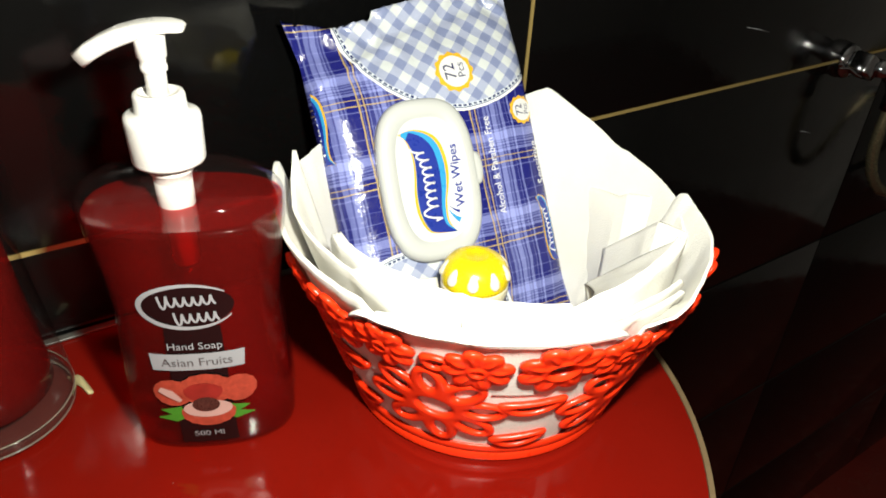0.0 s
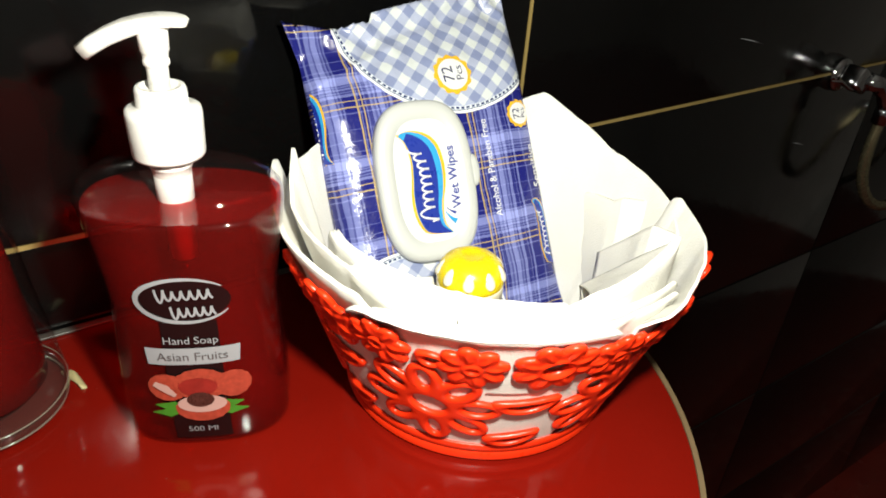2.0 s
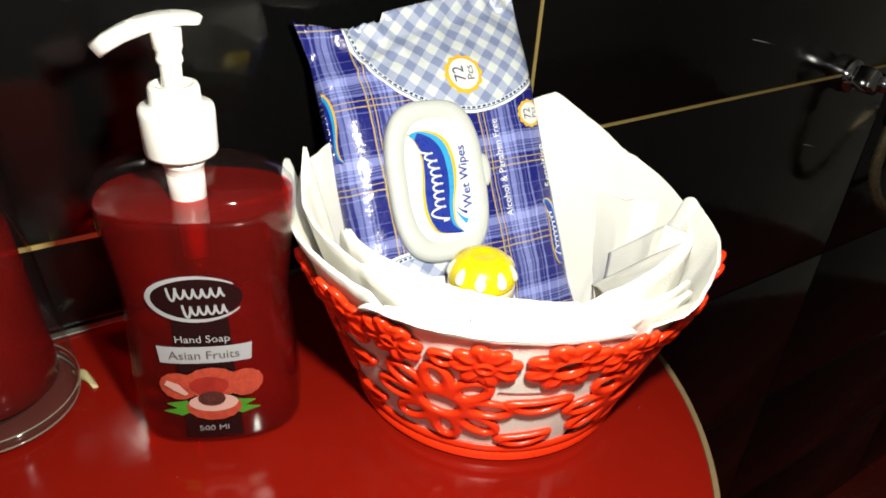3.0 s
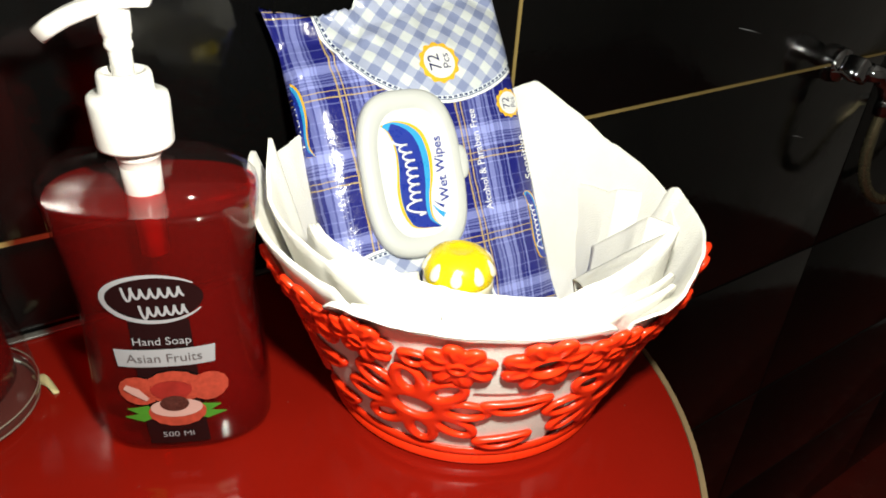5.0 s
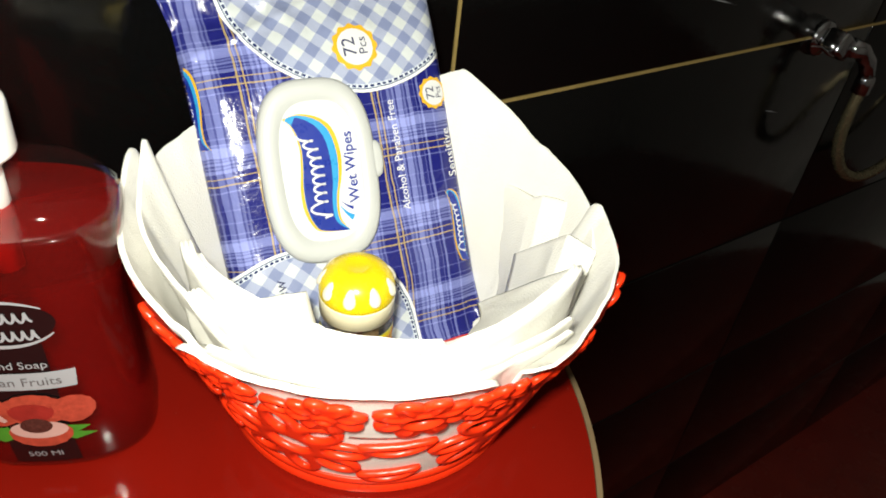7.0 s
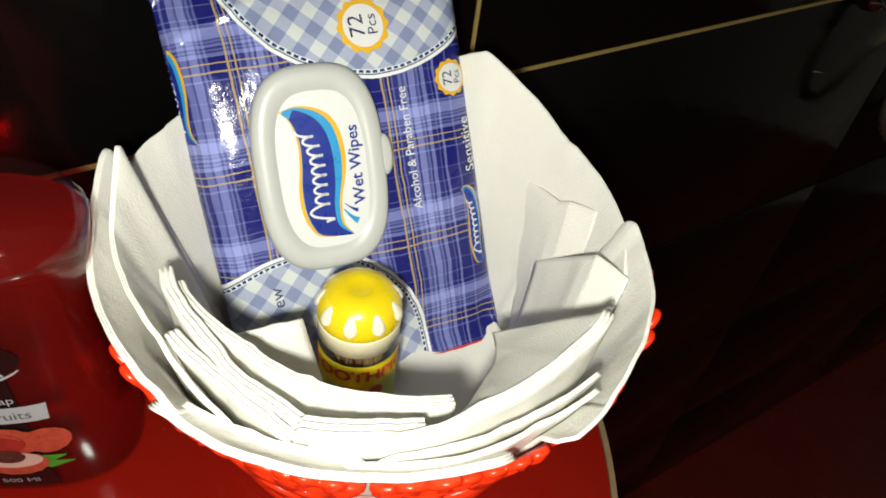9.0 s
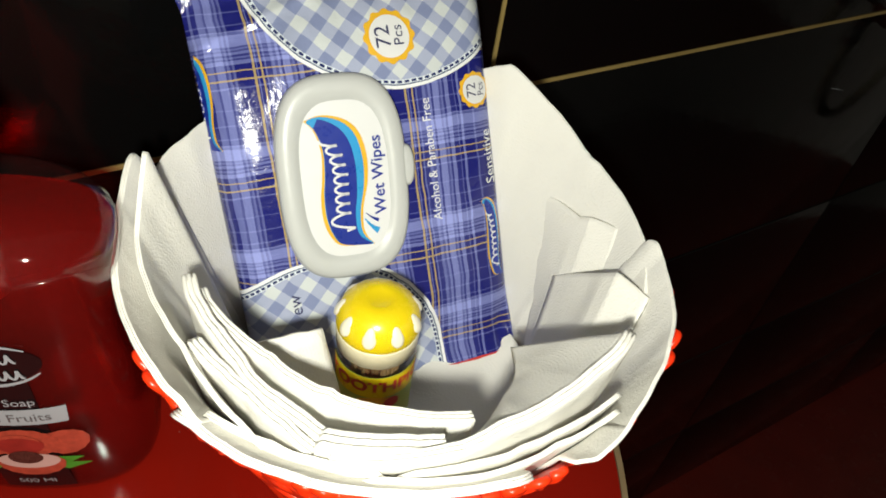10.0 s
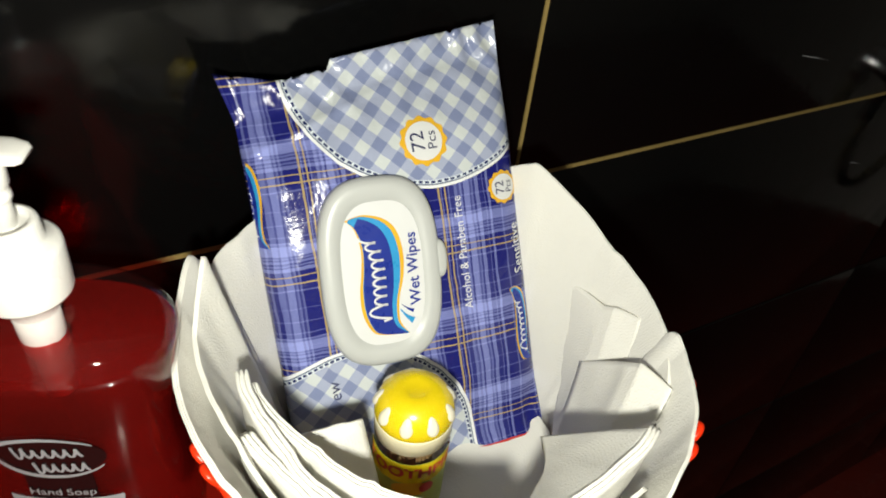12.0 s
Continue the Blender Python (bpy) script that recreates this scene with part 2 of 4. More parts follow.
def box(x0, x1, y0, y1, z0, z1, bevel=0.0, seg=2):
    bm = bmesh.new()
    bmesh.ops.create_cube(bm, size=1)
    for p in bm.verts:
        p.co = ((x0 + x1) / 2 + p.co.x * (x1 - x0), (y0 + y1) / 2 + p.co.y * (y1 - y0), (z0 + z1) / 2 + p.co.z * (z1 - z0))
    if bevel:
        bmesh.ops.bevel(bm, geom=bm.edges[:], offset=bevel, segments=seg, profile=0.5, affect="EDGES")
    return bm


def skin(rows, closed=True, caps=True, bm=None):
    """A skin over rows of equally many points."""
    bm = bm or bmesh.new()
    vs = [[bm.verts.new(p) for p in r] for r in rows]
    n = len(vs[0])
    for a, b in zip(vs, vs[1:]):
        for k in range(n if closed else n - 1):
            bm.faces.new((a[k], a[(k + 1) % n], b[(k + 1) % n], b[k]))
    if caps and closed:
        bm.faces.new(vs[0][::-1])
        bm.faces.new(vs[-1])
    return bm


def lathe(profile, n=48, centre=(0, 0), caps=True):
    return skin([[(centre[0] + r * math.cos(2 * math.pi * k / n), centre[1] + r * math.sin(2 * math.pi * k / n), z) for k in range(n)] for r, z in profile], True, caps)


def lerp_table(table, x):
    if x <= table[0][0]:
        return table[0][1]
    for (a, p), (b, q) in zip(table, table[1:]):
        if x <= b:
            f = (x - a) / (b - a)
            f = f * f * (3 - 2 * f)
            return p + (q - p) * f
    return table[-1][1]


def edge_at(table, x):
    """A table read with straight runs and only slightly rounded corners."""
    def straight(v):
        for (a, p), (b, q) in zip(table, table[1:]):
            if v <= b:
                return p + (q - p) * max(0.0, v - a) / (b - a)
        return table[-1][1]
    return (straight(x - 0.5) + 2 * straight(x) + straight(x + 0.5)) / 4


def tube(points, radius, closed=False, n=8, flat=1.0, up=Vector((0, 0, 1)), bm=None):
    pts = [Vector(p) for p in points]
    rows = []
    for k, p in enumerate(pts):
        a = pts[k - 1] if (k or closed) else p
        b = pts[(k + 1) % len(pts)] if (k + 1 < len(pts) or closed) else p
        t = (b - a).normalized()
        u = up(p) if callable(up) else up
        s = t.cross(u).normalized()
        w = s.cross(t)
        r = radius(k / (len(pts) - 1)) if callable(radius) else radius
        rows.append([p + s * (r * math.cos(2 * math.pi * j / n)) + w * (r * flat * math.sin(2 * math.pi * j / n)) for j in range(n)])
    if closed:
        rows.append(rows[0])
    bm = skin(rows, True, not closed, bm)
    if closed:
        bmesh.ops.remove_doubles(bm, verts=bm.verts, dist=1e-6)
    return bm


def letters(body, size, shear=0.0, bold=0.0):
    """A flat mesh of built-in letters, centred on its own middle, as a bmesh."""
    cu = bpy.data.curves.new("letters", "FONT")
    cu.body, cu.size, cu.shear, cu.align_x, cu.align_y, cu.offset, cu.resolution_u = body, size, shear, "CENTER", "CENTER", bold, 3
    ob = new("letters", cu)
    me = bpy.data.meshes.new_from_object(ob.evaluated_get(bpy.context.evaluated_depsgraph_get()))
    bm = bmesh.new()
    bm.from_mesh(me)
    bpy.data.objects.remove(ob)
    bpy.data.meshes.remove(me)
    return bm


def disc(cx, cy, rx, ry, n=28, rings=4, wave=None):
    rows = []
    for i in range(1, rings + 1):
        f = i / rings
        rows.append([(cx + rx * f * math.cos(2 * math.pi * k / n) * (wave(2 * math.pi * k / n) if wave else 1), cy + ry * f * math.sin(2 * math.pi * k / n) * (wave(2 * math.pi * k / n) if wave else 1), 0) for k in range(n)])
    bm = skin(rows, True, False)
    mid = bm.verts.new((cx, cy, 0))
    bm.verts.ensure_lookup_table()
    for k in range(n):
        bm.faces.new((mid, bm.verts[k], bm.verts[(k + 1) % n]))
    return bm


def ribbon(line, width, steps=3):
    """A flat band along a line of (x, y); width may be a function of 0..1."""
    rows = []
    for k, (x, y) in enumerate(line):
        a, b = line[max(0, k - 1)], line[min(len(line) - 1, k + 1)]
        d = Vector((b[0] - a[0], b[1] - a[1], 0)).normalized()
        s = Vector((-d.y, d.x, 0))
        w = width(k / (len(line) - 1)) if callable(width) else width
        rows.append([Vector((x, y, 0)) + s * (w * (j / steps - 0.5)) for j in range(steps + 1)])
    return skin(rows, False, False)


def patch(x0, x1, y0, y1, nx=12, ny=6, edge=None):
    rows = []
    for j in range(ny + 1):
        f = j / ny
        a, b = edge(f) if edge else (x0, x1)
        rows.append([(a + (b - a) * i / nx, y0 + (y1 - y0) * f, 0) for i in range(nx + 1)])
    return skin(rows, False, False)


def lay(bm, surface, lift, turn=0.0, shift=(0, 0)):
    """Lay a flat mesh on a curved face: surface(x, y) gives the place on it and the way out of it."""
    c, s = math.cos(turn), math.sin(turn)
    for p in bm.verts:
        x, y = p.co.x * c - p.co.y * s + shift[0], p.co.x * s + p.co.y * c + shift[1]
        q, out = surface(x, y)
        p.co = Vector(q) + Vector(out) * lift
    return bm


def along(points, f):
    """The place at 0..1 on a smooth curve through the points."""
    x = f * (len(points) - 1)
    k = min(len(points) - 2, int(x))
    t = x - k
    a, b, c, d = (Vector(points[max(0, min(len(points) - 1, k + q))]) for q in (-1, 0, 1, 2))
    return 0.5 * (2 * b + (c - a) * t + (2 * a - 5 * b + 4 * c - d) * t * t + (3 * b - a - 3 * c + d) * t ** 3)


def arc(cx, cy, rx, ry, a0, a1, n=24):
    return [(cx + rx * math.cos(radians(a0 + (a1 - a0) * k / n)), cy + ry * math.sin(radians(a0 + (a1 - a0) * k / n))) for k in range(n + 1)]


# ---- the wall, the floor, and unseen pale surfaces that close the room and bounce torch light ----
WALL_Y, JOINT_X, JOINT_Z, TILE_W, TILE_H, FLOOR_Z = 0.6, 0.5, 0.06, 0.573, 0.267, -1.0
wall_north = tagged(part("wall_north", box(-1.6, 2.6, WALL_Y + 0.009, WALL_Y + 0.16, FLOOR_Z, 1.5), DARK_GROUT, smooth=False), "black glossy tiled bathroom wall with gold joints", "wall", kind="structure")
x_edges = [-1.6] + [JOINT_X + TILE_W * k for k in range(-3, 4)] + [2.6]
z_edges = [FLOOR_Z] + [JOINT_Z + TILE_H * k for k in range(-3, 6)] + [1.5]
gap = 0.0012
for i, (xa, xb) in enumerate(zip(x_edges, x_edges[1:])):
    for j, (za, zb) in enumerate(zip(z_edges, z_edges[1:])):
        if zb - za < 0.02:
            continue
        part("tile", box(xa + gap, xb - gap, WALL_Y, WALL_Y + 0.012, za + gap, zb - gap, 0.0012, 2), TILE, wall_north)
part("gold_joint", box(-1.6, 2.6, WALL_Y - 0.0004, WALL_Y + 0.009, JOINT_Z - gap - 0.0002, JOINT_Z + gap + 0.0002), GOLD, wall_north, "thin gold joint", False)
part("gold_joint", box(JOINT_X - gap, JOINT_X + gap, WALL_Y - 0.0004, WALL_Y + 0.009, JOINT_Z + gap + 0.0003, 1.5), GOLD, wall_north, "thin gold joint", False)

tagged(part("floor", box(-1.6, 2.6, -1.6, WALL_Y + 0.16, FLOOR_Z - 0.1, FLOOR_Z), FLOOR_RED, smooth=False), "dark red floor in shadow", "floor", kind="structure")
# Unseen ceiling and walls, added pale for the black tiles to reflect.
tagged(part("ceiling", box(-1.6, 2.6, -1.6, WALL_Y + 0.16, 1.5, 1.6), BOUNCE_PLASTER, smooth=False), "unseen pale ceiling added to bounce torch light", "ceiling", kind="structure")
tagged(part("wall_south", box(-1.6, 2.6, -1.7, -1.6, FLOOR_Z, 1.5), BOUNCE_PLASTER, smooth=False), "unseen pale wall added to bounce torch light", "wall", kind="structure")
tagged(part("wall_west", box(-1.7, -1.6, -1.6, WALL_Y + 0.16, FLOOR_Z, 1.5), BOUNCE_PLASTER, smooth=False), "unseen pale wall added to bounce torch light", "wall", kind="structure")
tagged(part("wall_east", box(2.6, 2.7, -1.6, WALL_Y + 0.16, FLOOR_Z, 1.5), BOUNCE_PLASTER, smooth=False), "unseen pale wall added to bounce torch light", "wall", kind="structure")

# ---- the red shelf with a rounded end and a brass edge ----
SHELF_C, SHELF_R, SHELF_BACK = (0.232, 0.484), 0.2385, WALL_Y - 0.0015


def shelf_outline(grow=0.0, n=40):
    r = SHELF_R + grow
    pts = [(-0.55 - grow, SHELF_BACK), (-0.55 - grow, SHELF_C[1] - r)]
    pts += [(SHELF_C[0] + r * math.sin(math.pi / 2 * k / n), SHELF_C[1] - r * math.cos(math.pi / 2 * k / n)) for k in range(n + 1)]
    pts += [(SHELF_C[0] + r, SHELF_BACK)]
    return pts


shelf = thing("wall_shelf", pose(0, 0, 0), "glossy red wall shelf with rounded end and thin brass edge", "shelf")
body = bmesh.new()
f = body.faces.new([body.verts.new((x, y, 0)) for x, y in shelf_outline()])
ext = bmesh.ops.extrude_face_region(body, geom=[f])
for p in ext["geom"]:
    if isinstance(p, bmesh.types.BMVert):
        p.co.z = -0.03
part("shelf_top", body, RED_TOP, shelf, "glossy red laminate top", False)
outer, inner = shelf_outline(0.0029)[1:], shelf_outline(0.0003)[1:]
trim = bmesh.new()
rows = [[(a[0], a[1], 0.0006), (b[0], b[1], 0.0012), (b[0], b[1], -0.031), (a[0], a[1], -0.0305)] for a, b in zip(inner, outer)]
part("edge_trim", skin(rows, True, True, trim), BRASS, shelf, "thin worn brass edge", False)
part("back_seal", box(-0.55, 0.468, SHELF_BACK - 0.006, SHELF_BACK - 0.0005, 0.0004, 0.0022, 0.0008), SEALANT, shelf, "dull grey sealant strip")

# ---- the openwork basket ----
BX, BY, B_R0, B_R1, B_H = 0.3588, 0.45, 0.0745, 0.1112, 0.111


def basket_r(z):
    return B_R0 + (B_R1 - B_R0) * z / B_H


SLOPE = math.hypot(1, (B_R1 - B_R0) / B_H)


def on_basket(a0, z0, p, q, out=0.0):
    """The place p metres along and q metres up from the angle a0 and the height z0 on the basket's side."""
    z = z0 + q / SLOPE
    r = basket_r(z)
    out += 0.0034 * max(0.0, min(1.3, (z - 0.072) / 0.03)) ** 2
    a = radians(a0) + p / r
    return Vector(((r + out) * math.cos(a), (r + out) * math.sin(a), z + 0.002))


basket = thing("basket", pose(BX, BY, 0.0005), "red plastic openwork basket with moulded flowers, on the shelf", "basket")
part("bottom", lathe([(0.002, 0.0), (0.071, 0.0), (0.0762, 0.0006), (0.0772, 0.002), (0.0764, 0.0036), (0.0768, 0.0068), (0.0758, 0.0072), (0.0738, 0.005), (0.067, 0.0014), (0.002, 0.0014)], 96), RED_PLASTIC, basket)


def plate(a0, z0, half_w, half_h, field, relief, name, cell=0.0011, proud=0.0):
    """A moulded piece of the openwork: all of the basket's side round (a0, z0) where field(p, q) is above 0, with rounded edges."""
    nx, ny = int(2 * half_w / cell) + 1, int(2 * half_h / cell) + 1
    val = [[field(-half_w + i * cell, -half_h + j * cell) for i in range(nx)] for j in range(ny)]
    bm = bmesh.new()
    cache = {}

    def vert(p, q, key):
        if key not in cache:
            d = max(0.0, field(p, q))
            f = min(1.0, d / 0.0022)
            h = 0.0003 + proud + 0.0019 * math.sqrt(f * (2 - f)) + relief(p, q)
            cache[key] = (bm.verts.new(on_basket(a0, z0, p, q, h)), bm.verts.new(on_basket(a0, z0, p, q, -0.0007)))
        return cache[key]

    for j in range(ny - 1):
        for i in range(nx - 1):
            ring = []
            cs = ((i, j), (i + 1, j), (i + 1, j + 1), (i, j + 1))
            for k in range(4):
                (ia, ja), (ib, jb) = cs[k], cs[(k + 1) % 4]
                va, vb = val[ja][ia], val[jb][ib]
                if va > 0:
                    ring.append((vert(-half_w + ia * cell, -half_h + ja * cell, (ia, ja)), False))
                if (va > 0) != (vb > 0):
                    t = va / (va - vb)
                    ring.append((vert(-half_w + (ia + (ib - ia) * t) * cell, -half_h + (ja + (jb - ja) * t) * cell, (min((ia, ja), (ib, jb)), max((ia, ja), (ib, jb)))), True))
            if len(ring) < 3:
                continue
            bm.faces.new([r[0][0] for r in ring])
            bm.faces.new([r[0][1] for r in ring][::-1])
            for k in range(len(ring)):
                a, b = ring[k], ring[(k + 1) % len(ring)]
                if a[1] and b[1]:
                    bm.faces.new((a[0][1], b[0][1], b[0][0], a[0][0]))
    return part(name, bm, RED_PLASTIC, basket)


def oval(p, q, cx, cy, rx, ry, turn):
    """About how deep (p, q) lies inside an oval; below 0 outside it."""
    c, s = math.cos(turn), math.sin(turn)
    x, y = (p - cx) * c + (q - cy) * s, -(p - cx) * s + (q - cy) * c
    n = math.hypot(x / rx, y / ry)
    return (1 - n) * min(rx, ry) if n < 1 else -(n - 1) * min(rx, ry)


def big_flower(a0, z0):
    """Eight wide petals, each with a hole, round an open oval middle."""
    turns = [2 * math.pi * k / 8 + 0.06 for k in range(8)]
    squash = 0.92

    def field(p, q):
        q = q / squash
        body = oval(p, q, 0, 0, 0.0165, 0.0165, 0)
        for t in turns:
            c, s = math.cos(t), math.sin(t)
            body = max(body, oval(p, q, 0.0215 * c, 0.0215 * s, 0.0138, 0.0088, t))
        hole = oval(p, q, 0, 0, 0.0086, 0.0076, -0.25)
        for t in turns:
            c, s = math.cos(t), math.sin(t)
            hole = max(hole, oval(p, q, 0.0232 * c, 0.0232 * s, 0.0072, 0.0037 + 0.0005 * math.cos(2 * t), t))
        return min(body, -hole)

    return plate(a0, z0, 0.038, 0.036, field, lambda p, q: 0.0, "flower")


def small_flower(a0, z0, petals, size, twist, eye):
    """A lobed flower with a raised rib on each petal and a ring or an open eye in its middle."""
    turns = [2 * math.pi * k / petals + twist for k in range(petals)]

    def field(p, q):
        body = oval(p, q, 0, 0, 0.0095 * size, 0.0095 * size, 0)
        for t in turns:
            body = max(body, oval(p, q, 0.0102 * size * math.cos(t), 0.0102 * size * math.sin(t), 0.0058 * size, 0.0047 * size, t))
        if eye:
            body = min(body, -oval(p, q, 0, 0, 0.0047 * size, 0.0036 * size, 0.2))
        return body

    def relief(p, q):
        r = math.hypot(p, q) / size
        a = (math.atan2(q, p) - twist) * petals / (2 * math.pi)
        off = abs(a - round(a)) * 2 * math.pi / petals * r
        rib = max(0.0, 1 - (off / 0.0013) ** 2) * max(0.0, 1 - ((r - 0.0095) / 0.0042) ** 2)
        ring = max(0.0, 1 - ((r - (0.0062 if eye else 0.0034)) / 0.0012) ** 2)
        return 0.0013 * max(rib, ring) - (0.0006 if not eye and r < 0.0022 else 0.0)

    return plate(a0, z0, 0.0168 * size, 0.0168 * size, field, relief, "flower", 0.00085, 0.0005)


def leaf(a0, z0, rx, ry, turn):
    """A pointed leaf with a slit along its middle."""
    def field(p, q):
        return min(oval(p, q, 0, 0.25 * p * p / rx, rx, ry, turn), -oval(p, q, 0.001, 0.25 * p * p / rx, rx * 0.56, ry * 0.42, turn))
    return plate(a0, z0, rx * 1.15, ry * 2.1, field, lambda p, q: 0.0, "leaf", 0.001, 0.0003)


FLOWERS = 6
STEP = 360 / FLOWERS
for k in range(FLOWERS):
    a = 217.5 + STEP * k
    big_flower(a, 0.0445)
    small_flower(a + 12.0, 0.0815, 8, 1.0, 0.2, False)
    small_flower(a + 31.8, 0.0832, 8, 1.2, 0.5, True)
    small_flower(a + 48.2, 0.0835, 8, 0.98, 0.1, False)
    leaf(a + 28.5, 0.0495, 0.0165, 0.0062, 0.12)
    leaf(a + 27.5, 0.0185, 0.0145, 0.0058, 0.2)
    leaf(a + 1.5, 0.0815, 0.0068, 0.0062, 0.0)
part("foot_band", lathe([(0.0762, 0.0065), (0.0778, 0.0085), (0.0783, 0.0122), (0.0776, 0.0132), (0.0765, 0.0122)], 96, caps=False), RED_PLASTIC, basket)


# ---- the paper towels that line the basket ----
def towel_thing(bm, label):
    ob = part("paper_towel", bm, PAPER)
    ob.matrix_world = pose(BX, BY, 0.0)
    return tagged(ob, label, "paper towel", "paper towels lining the basket")


def towel(edge, thick, label, seed, low=0.008, inset=0.003, n=72, rows=14):
    """A folded towel standing in the basket: its upper edge runs through (degrees, radius, height), its foot lies along the basket's side."""
    rs, zs_ = [(a, r) for a, r, z in edge], [(a, z) for a, r, z in edge]
    a0, a1 = edge[0][0], edge[-1][0]
    outer, inner = [], []
    for j in range(rows + 1):
        f = j / rows
        ro, ri = [], []
        for i in range(n + 1):
            a = a0 + (a1 - a0) * i / n
            r1, z1 = edge_at(rs, a), edge_at(zs_, a)
            z1 += 0.0004 * noise.noise(Vector((a * 0.11, seed, 0.5))) + 0.0003 * noise.noise(Vector((a * 0.5, seed, 2.5)))
            z = low + (z1 - low) * f
            foot = basket_r(low) - inset
            r = foot + (r1 - foot) * f
            r += f * (0.0011 * noise.noise(Vector((a * 0.05, f * 1.6, seed))) + 0.0005 * noise.noise(Vector((a * 0.16, f * 5, seed + 3))))
            r -= 0.0007 * max(0.0, 1 - abs(noise.noise(Vector((a * 0.03, f * 1.3, seed + 8)))) * 9)
            if z < 0.1:
                r = min(r, basket_r(z) - 0.0019)
            tk = thick * (0.75 + 0.25 * f) * (1 - 0.12 * noise.noise(Vector((a * 0.08, seed, 1))))
            b = radians(a)
            ro.append((r * math.cos(b), r * math.sin(b), z))
            ri.append(((r - tk) * math.cos(b), (r - tk) * math.sin(b), z))
        outer.append(ro)
        inner.append(ri)
    caps = [[Vector(p).lerp(Vector(q), g) + Vector((0, 0, h * thick)) for p, q in zip(outer[-1], inner[-1])] for g, h in ((0.05, 0.1), (0.16, 0.2), (0.28, 0.16), (0.34, -0.45), (0.4, 0.16), (0.52, 0.24), (0.63, 0.16), (0.69, -0.45), (0.75, 0.14), (0.88, 0.18), (0.96, 0.08))]
    bm = skin(outer + caps + inner[::-1] + [outer[0]], False, False)
    bmesh.ops.remove_doubles(bm, verts=bm.verts, dist=1e-6)
    bmesh.ops.holes_fill(bm, edges=[e for e in bm.edges if e.is_boundary], sides=0)
    return towel_thing(bm, label)


def pleat(columns, label, seed, thick=0.0013, n=10):
    """A creased sheet hung through columns of (angle, radius, height), each from its upper edge down to its foot."""
    rows = []
    for k in range(len(columns) - 1):
        for q in range(n if k < len(columns) - 2 else n + 1):
            t = q / n
            col = []
            for f in [m / 16 for m in range(17)]:
                p, w = along(columns[k], f), along(columns[k + 1], f)
                a, r, z = p.lerp(w, t)
                r += 0.0007 * noise.noise(Vector((a * 0.1, z * 70, seed)))
                b = radians(a)
                col.append(Vector((r * math.cos(b), r * math.sin(b), z)))
            rows.append(col)
    back = [[p + Vector((p.x, p.y, 0)).normalized() * thick for p in col] for col in rows]
    bm = skin([a + b[::-1] for a, b in zip(rows, back)], True, True)
    return towel_thing(bm, label)


towel([(-40, 0.1, 0.095), (-20, 0.103, 0.1055), (-8, 0.1045, 0.108), (10, 0.105, 0.1135), (24, 0.107, 0.1245), (37, 0.108, 0.1368), (46, 0.1085, 0.1275), (60, 0.109, 0.118), (104, 0.109, 0.112)], 0.0016, "white embossed paper towel with a raised corner in the basket", 1, 0.006, 0.002, 110)
towel([(92, 0.109, 0.112), (106, 0.1105, 0.1155), (120, 0.1105, 0.1158), (134, 0.1103, 0.1135), (146, 0.1095, 0.108), (158, 0.107, 0.098)], 0.0015, "white embossed paper towel behind the wipes pack", 2, 0.006, 0.002)
towel([(138.5, 0.1165, 0.115), (140.5, 0.1168, 0.1222), (143, 0.1165, 0.1218), (150, 0.1146, 0.117), (160, 0.1128, 0.1135), (180, 0.1114, 0.112), (194, 0.1114, 0.1115), (203, 0.1125, 0.1105), (206, 0.112, 0.106)], 0.0026, "white paper towel standing against the basket side", 3, 0.006, 0.002)
towel([(145.5, 0.1045, 0.126), (147.5, 0.1038, 0.1355), (149, 0.1038, 0.1345), (154, 0.104, 0.1245), (162, 0.1038, 0.1165), (175, 0.1018, 0.1135), (192, 0.1, 0.112), (211, 0.1055, 0.109), (216, 0.106, 0.104)], 0.002, "white embossed paper towel with a pointed corner", 4, 0.008, 0.005, 80)
towel([(200, 0.1132, 0.102), (202, 0.1144, 0.1055), (214, 0.1138, 0.106), (233, 0.112, 0.106), (251, 0.111, 0.106), (261, 0.1108, 0.1052), (263.5, 0.1095, 0.1015)], 0.0032, "folded white paper towel at the basket's front rim", 5, 0.006, 0.002)
towel([(-89, 0.1105, 0.1035), (-86, 0.1142, 0.106), (-82, 0.1135, 0.107), (-74, 0.1112, 0.108), (-64, 0.1095, 0.109), (-46, 0.1078, 0.109), (-30, 0.106, 0.1095), (-26, 0.1047, 0.1115), (-23.5, 0.1038, 0.109), (-21, 0.103, 0.102)], 0.0016, "white paper towel with a torn corner at the basket rim", 6, 0.006, 0.002, 90)
towel([(204, 0.1065, 0.102), (208, 0.107, 0.1045), (224, 0.1055, 0.1048), (236, 0.105, 0.104), (238, 0.105, 0.101)], 0.0026, "folded cream-white paper towel at the basket's front", 7, 0.05, 0.002)
towel([(234, 0.1062, 0.101), (237, 0.106, 0.1045), (255, 0.1052, 0.105), (270, 0.1045, 0.1055), (284, 0.1062, 0.1068), (285.5, 0.106, 0.104)], 0.0018, "folded cream-white paper towel at the basket's front", 8, 0.05, 0.002)
towel([(240, 0.1032, 0.101), (243, 0.1032, 0.105), (257, 0.1022, 0.1065), (270, 0.1008, 0.1072), (287, 0.1032, 0.1085), (288.5, 0.103, 0.105)], 0.0018, "folded cream-white paper towel at the basket's front", 9, 0.05, 0.002)
